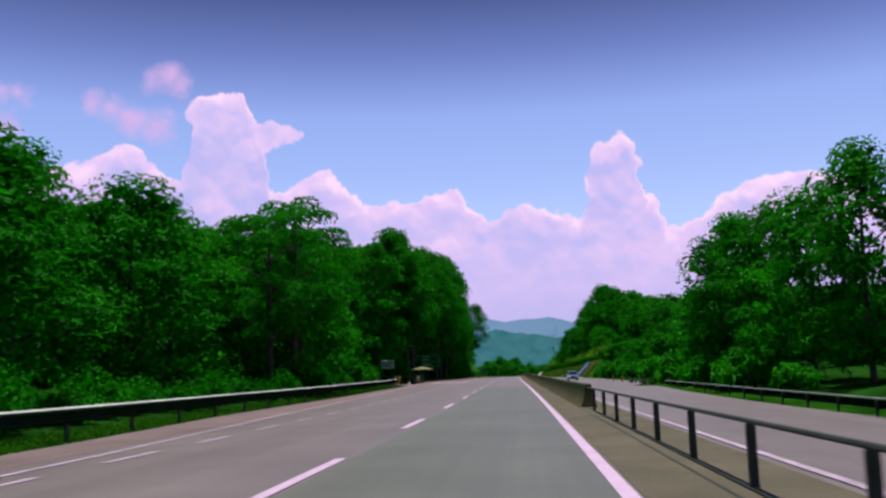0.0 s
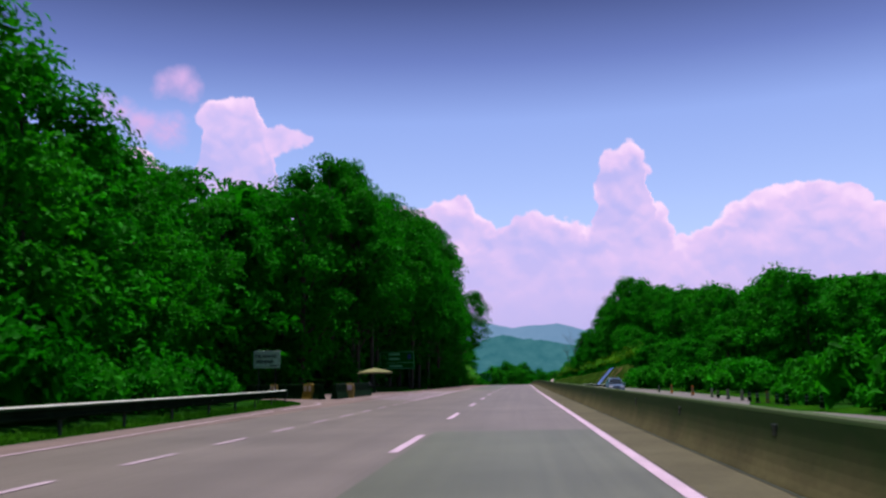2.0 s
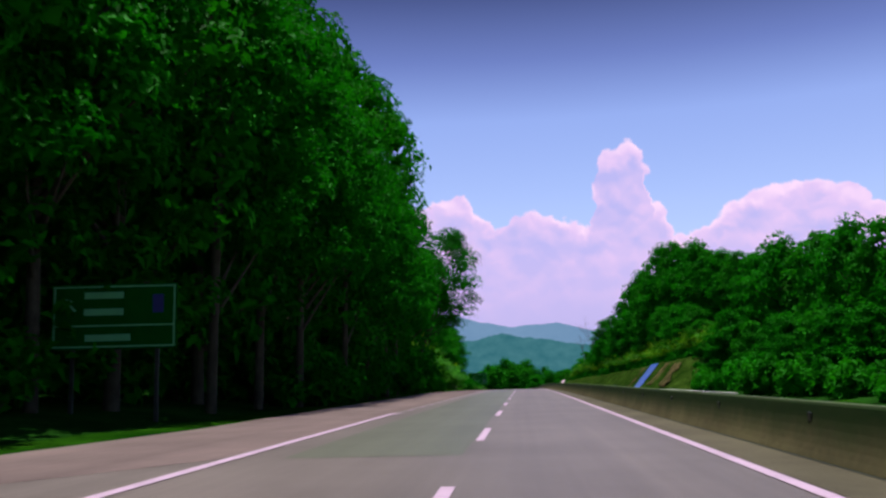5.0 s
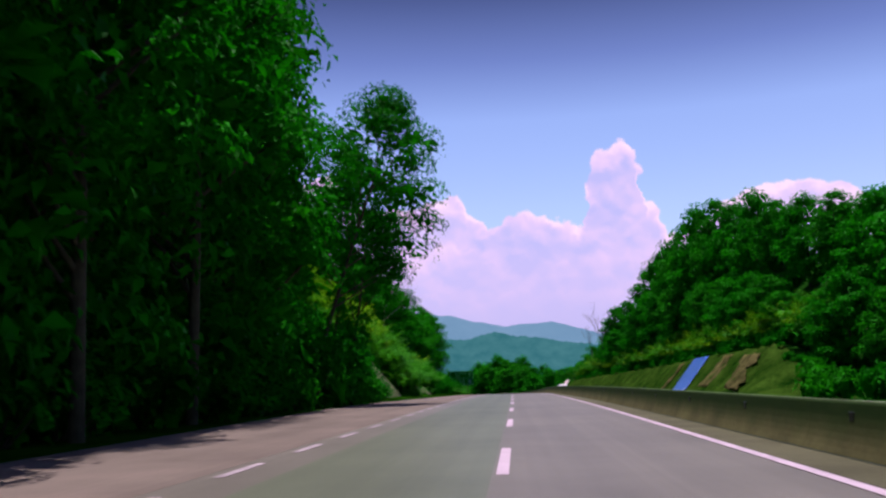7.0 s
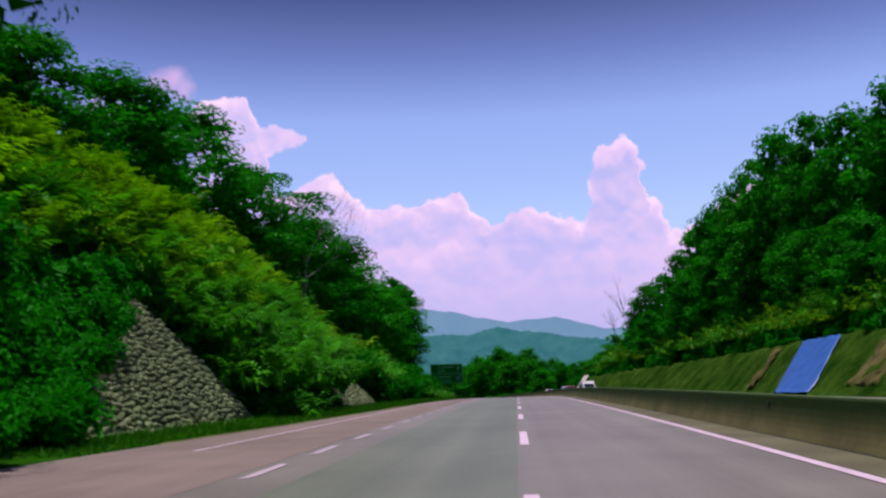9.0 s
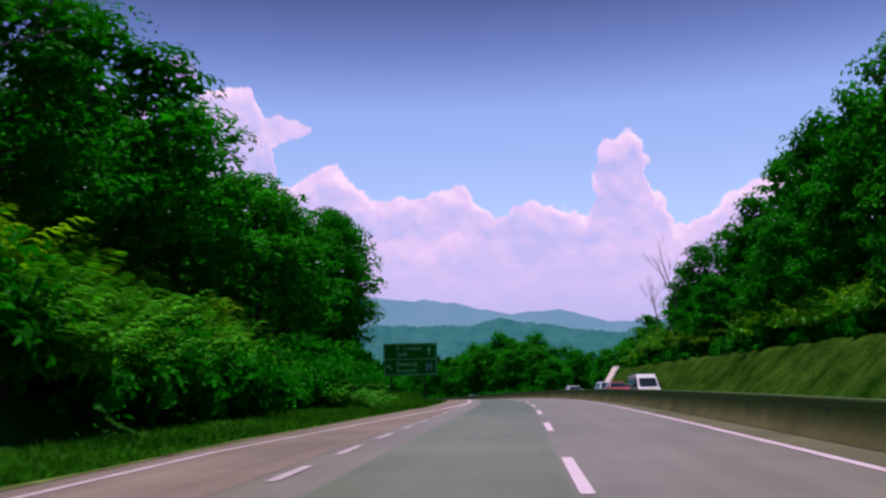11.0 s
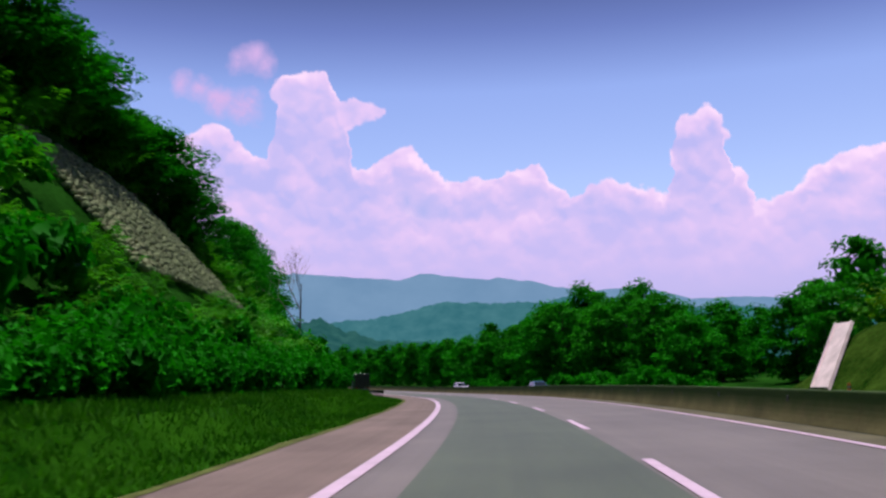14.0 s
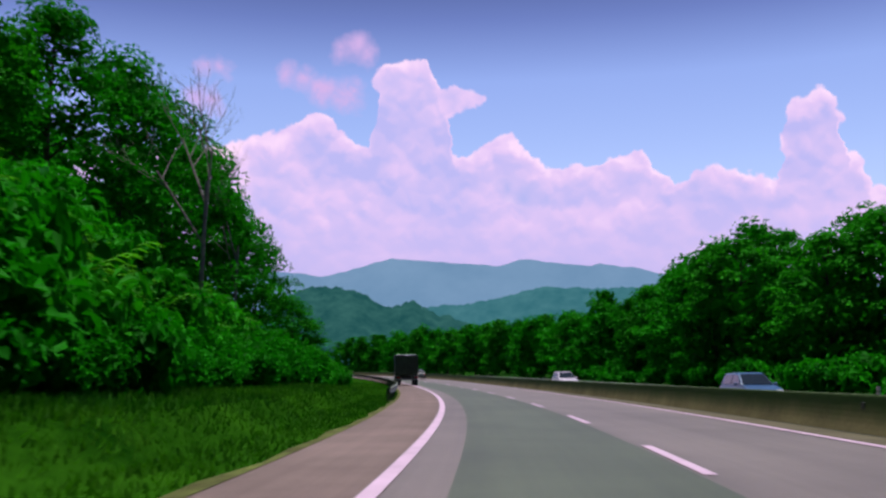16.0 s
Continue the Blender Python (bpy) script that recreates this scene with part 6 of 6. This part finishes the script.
def car(paint, label, m, kind="saloon"):
    """A car whose bonnet looks along its own y."""
    top = thing("car", label, "car", m=m)
    tall = {"saloon": 1.40, "hatch": 1.48, "suv": 1.58}[kind]
    foot, head = {"saloon": (1.02, 0.12), "hatch": (1.10, 0.16), "suv": (1.42, 0.38)}[kind]     # the windscreen's lower and upper edge
    L = 2.15
    low = [(-L, 0.38), (-L - 0.03, 0.62), (-L + 0.04, 0.84), (-L + 0.2, 0.93), (-1.2, 0.96), (0.75, 0.96), (1.25, 0.92), (1.70, 0.84), (1.98, 0.75), (L - 0.02, 0.64), (L, 0.5), (L - 0.05, 0.28), (-L + 0.1, 0.28)]
    part("body", extruded(low, 0.84, 0.76, 0.6, 0.06), M[paint], top, smooth=True)
    rear = -1.75 if kind == "saloon" else -2.02
    back = 0.62 if kind == "saloon" else 0.36
    cab = [(rear, 0.92), (rear + back * 0.75, tall - 0.09), (rear + back + 0.1, tall - 0.02), (-0.6, tall + 0.03), (head - 0.12, tall + 0.015), (head, tall - 0.035), (foot, 0.92)]
    part("cabin", extruded(cab, 0.76, 0.58, 0.92, 0.055), M[paint], top, smooth=True)

    def at(f, side, y0, y1):
        """A point on the cabin: height fraction, side (-1 to 1), foot and head of the edge along the car."""
        return (side * (0.76 - 0.18 * f), y0 + (y1 - y0) * f, 0.92 + (tall - 0.92) * f)

    quad_part("windscreen", [at(0.06, -0.92, foot, head), at(0.06, 0.92, foot, head), at(0.88, 0.88, foot, head), at(0.88, -0.88, foot, head)], M["glass"], top, 0.03)
    quad_part("rear_window", [at(0.12, -0.88, rear, rear + back), at(0.12, 0.88, rear, rear + back), at(0.82, 0.82, rear, rear + back), at(0.82, -0.82, rear, rear + back)], M["glass"], top, 0.03)
    for sx in (-1, 1):
        quad_part("side_window", [at(0.1, sx, foot - 0.18, head), at(0.1, sx, -0.36, -0.36), at(0.84, sx, -0.36, -0.36), at(0.84, sx, foot - 0.16, head - 0.08)], M["glass"], top, 0.03)
        quad_part("side_window", [at(0.1, sx, -0.46, -0.46), at(0.1, sx, rear + 0.28, rear + 0.6), at(0.84, sx, rear + 0.2, rear + 0.62), at(0.84, sx, -0.46, -0.46)], M["glass"], top, 0.03)
        bm = bmesh.new()
        box(bm, (0.2, 0.12, 0.13), (sx * 0.92, 0.72, 0.98), 0.03)
        part("mirror", bm, M[paint], top)
        bm = bmesh.new()
        box(bm, (0.38, 0.14, 0.15), (sx * 0.58, L - 0.06, 0.66), 0.04)
        part("headlight", bm, M["lamp_glass"], top)
        bm = bmesh.new()
        box(bm, (0.26, 0.08, 0.2), (sx * 0.66, -L + 0.01, 0.76), 0.03)
        part("tail_light", bm, M["lamp_red"], top)
        wheel(top, sx * 0.74, 1.32, 0.31)
        wheel(top, sx * 0.74, -1.3, 0.31)
    for y, nm in ((L, "front_bumper"), (-L, "rear_bumper")):
        bm = bmesh.new()
        box(bm, (1.6, 0.16, 0.2), (0, y - 0.02 * (1 if y > 0 else -1), 0.42), 0.05)
        part(nm, bm, M[paint], top)
        bm = bmesh.new()
        box(bm, (0.5, 0.02, 0.11), (0, y + (0.07 if y > 0 else -0.07), 0.46), 0.004)
        part("number_plate", bm, M["sign_black"], top)
    bm = bmesh.new()
    box(bm, (0.8, 0.06, 0.12), (0, L - 0.02, 0.66), 0.02)
    part("grille", bm, M["sign_black"], top)
    return top


def van(m):
    top = thing("van", "white high-roofed passenger van with dark windows", "van", m=m)
    side = [(-2.7, 0.4), (-2.75, 1.1), (-2.65, 2.3), (1.0, 2.42), (1.55, 2.05), (2.15, 1.3), (2.7, 1.05), (2.78, 0.6), (2.7, 0.35)]
    part("body", extruded(side, 0.98, 0.84, 1.1, 0.07), M["paint_white"], top)
    quad_part("windscreen", [(-0.78, 2.20, 1.34), (0.78, 2.20, 1.34), (0.74, 1.62, 2.04), (-0.74, 1.62, 2.04)], M["glass"], top, 0.04)
    for sx in (-1, 1):
        for y0, y1 in ((1.45, 0.75), (0.6, -0.5), (-0.65, -1.6), (-1.75, -2.5)):
            quad_part("side_window", [(sx * 0.965, y0, 1.3), (sx * 0.965, y1, 1.3), (sx * 0.90, y1, 1.92), (sx * 0.90, y0 - (0.35 if y0 > 1 else 0), 1.92)], M["glass"], top, 0.035)
        bm = bmesh.new()
        box(bm, (0.3, 0.14, 0.26), (sx * 0.72, 2.68, 0.92), 0.04)
        part("headlight", bm, M["lamp_glass"], top)
        bm = bmesh.new()
        box(bm, (0.22, 0.14, 0.34), (sx * 1.12, 1.75, 1.45), 0.03)
        part("mirror", bm, M["sign_black"], top)
        wheel(top, sx * 0.86, 1.75, 0.36, 0.24)
        wheel(top, sx * 0.86, -1.6, 0.36, 0.24)
    bm = bmesh.new()
    box(bm, (1.9, 0.2, 0.3), (0, 2.72, 0.5), 0.06)
    part("bumper", bm, M["paint_grey"], top)
    bm = bmesh.new()
    box(bm, (0.9, 0.05, 0.16), (0, 2.76, 0.92), 0.02)
    part("grille", bm, M["sign_black"], top)
    bm = bmesh.new()
    box(bm, (0.5, 0.03, 0.11), (0, 2.84, 0.52), 0.004)
    part("number_plate", bm, M["sign_black"], top)
    for y in (0.2, -1.2):
        bm = bmesh.new()
        box(bm, (1.4, 0.06, 0.06), (0, y, 2.44), 0.01)
        part("roof_bar", bm, M["steel"], top)


def lorry(m):
    top = thing("lorry", "dark box lorry seen from behind", "lorry", m=m)
    bm = bmesh.new()
    box(bm, (2.3, 4.6, 2.0), (0, -0.4, 2.05), 0.04)
    load = part("cargo_box", bm, M["truck_box"], top)
    for x in (-0.56, 0.56):
        bm = bmesh.new()
        box(bm, (1.06, 0.04, 1.8), (x, -2.72, 2.05), 0.01)
        part("rear_door", bm, M["truck_box"], load)
    bm = bmesh.new()
    box(bm, (2.34, 4.64, 0.06), (0, -0.4, 3.07), 0.01)
    part("roof_rim", bm, M["paint_grey"], load)
    bm = extruded([(2.1, 0.55), (2.1, 2.4), (3.3, 2.45), (3.75, 1.5), (3.8, 0.5)], 1.05, 0.98, 1.4, 0.06)
    part("cab", bm, M["paint_grey"], top)
    bm = bmesh.new()
    box(bm, (0.8, 6.2, 0.22), (0, 0.5, 0.85), 0.02)
    part("chassis", bm, M["rubber"], top)
    bm = bmesh.new()
    box(bm, (2.2, 0.1, 0.14), (0, -2.6, 0.62), 0.02)
    part("rear_bar", bm, M["paint_grey"], top)
    for sx in (-1, 1):
        bm = bmesh.new()
        box(bm, (0.3, 0.06, 0.14), (sx * 0.9, -2.66, 0.82), 0.01)
        part("tail_light", bm, M["lamp_red"], top)
        bm = bmesh.new()
        box(bm, (0.5, 0.02, 0.4), (sx * 0.85, -2.45, 0.45), 0.005)
        part("mud_flap", bm, M["rubber"], top)
        wheel(top, sx * 0.95, 2.9, 0.45, 0.28)
        wheel(top, sx * 0.9, -1.4, 0.45, 0.45)


def down(off, s=400):
    return -0.06 * max(0.0, min(8.0, -off - 2)) - float(far_drop(s, off))


van(spot(382.5, -8.0, down(-8.0), 180, (0.96, 1, 0.95)))
car("paint_red", "red saloon car on the opposite carriageway", spot(381.0, -5.4, down(-5.6) + 0.12, 180))
car("paint_silver", "silver people carrier behind the red car", spot(390.0, -6.0, down(-6.0) + 0.08, 180), "suv")
car("paint_white", "white saloon car on the opposite carriageway", spot(407.5, -5.9, down(-5.9) + 0.08, 180))
car("paint_blue", "blue hatchback on the opposite carriageway", spot(486.5, -7.2, down(-7.2), 180), "hatch")
car("paint_white", "small white car far along the opposite carriageway", spot(527.0, -5.8, down(-5.8), 180), "hatch")
car("paint_blue", "blue people carrier on the opposite carriageway", spot(157.5, -8.7, down(-8.7, 141.5), 180), "suv")
car("paint_dark", "dark saloon car ahead in the near lane", spot(584.0, 2.2, 0.012), "saloon")
lorry(spot(541.0, 7.9, 0.012))

# ---- far hills ----


def ridge(name, dist, outline, mat, label, seed, rough=0.3, foot=-2.5, crowns=0.0):
    """A ridge line at that distance: bearings and elevations in degrees, seen over the bend."""
    az = np.arange(-75, 76, 0.1)
    e = np.interp(az, [a for a, _ in outline], [b for _, b in outline])
    e = e + np.array([noise.fractal((a * 0.5, seed, 0), 1.0, 2.0, 5) * rough + crowns * (noise.noise((a * 4.0, seed, 5)) + 0.6 * noise.noise((a * 9.0, seed, 8))) for a in az])
    v, f = [], []
    for k, (el, back) in enumerate(((foot, 0.86), (None, 1.0), (foot, 1.2))):
        ee = e if el is None else np.full(len(az), el)
        d = dist * back
        v.append(np.stack([d * np.sin(np.radians(az)), 230 + d * np.cos(np.radians(az)), d * np.tan(np.radians(ee))], 1))
    n = len(az)
    for k in range(2):
        for i in range(n - 1):
            f.append((k * n + i, k * n + i + 1, (k + 1) * n + i + 1, (k + 1) * n + i))
    tagged(put(name, mesh_data(name, np.concatenate(v), f, mat, smooth=True)), label, "hill", kind="structure")


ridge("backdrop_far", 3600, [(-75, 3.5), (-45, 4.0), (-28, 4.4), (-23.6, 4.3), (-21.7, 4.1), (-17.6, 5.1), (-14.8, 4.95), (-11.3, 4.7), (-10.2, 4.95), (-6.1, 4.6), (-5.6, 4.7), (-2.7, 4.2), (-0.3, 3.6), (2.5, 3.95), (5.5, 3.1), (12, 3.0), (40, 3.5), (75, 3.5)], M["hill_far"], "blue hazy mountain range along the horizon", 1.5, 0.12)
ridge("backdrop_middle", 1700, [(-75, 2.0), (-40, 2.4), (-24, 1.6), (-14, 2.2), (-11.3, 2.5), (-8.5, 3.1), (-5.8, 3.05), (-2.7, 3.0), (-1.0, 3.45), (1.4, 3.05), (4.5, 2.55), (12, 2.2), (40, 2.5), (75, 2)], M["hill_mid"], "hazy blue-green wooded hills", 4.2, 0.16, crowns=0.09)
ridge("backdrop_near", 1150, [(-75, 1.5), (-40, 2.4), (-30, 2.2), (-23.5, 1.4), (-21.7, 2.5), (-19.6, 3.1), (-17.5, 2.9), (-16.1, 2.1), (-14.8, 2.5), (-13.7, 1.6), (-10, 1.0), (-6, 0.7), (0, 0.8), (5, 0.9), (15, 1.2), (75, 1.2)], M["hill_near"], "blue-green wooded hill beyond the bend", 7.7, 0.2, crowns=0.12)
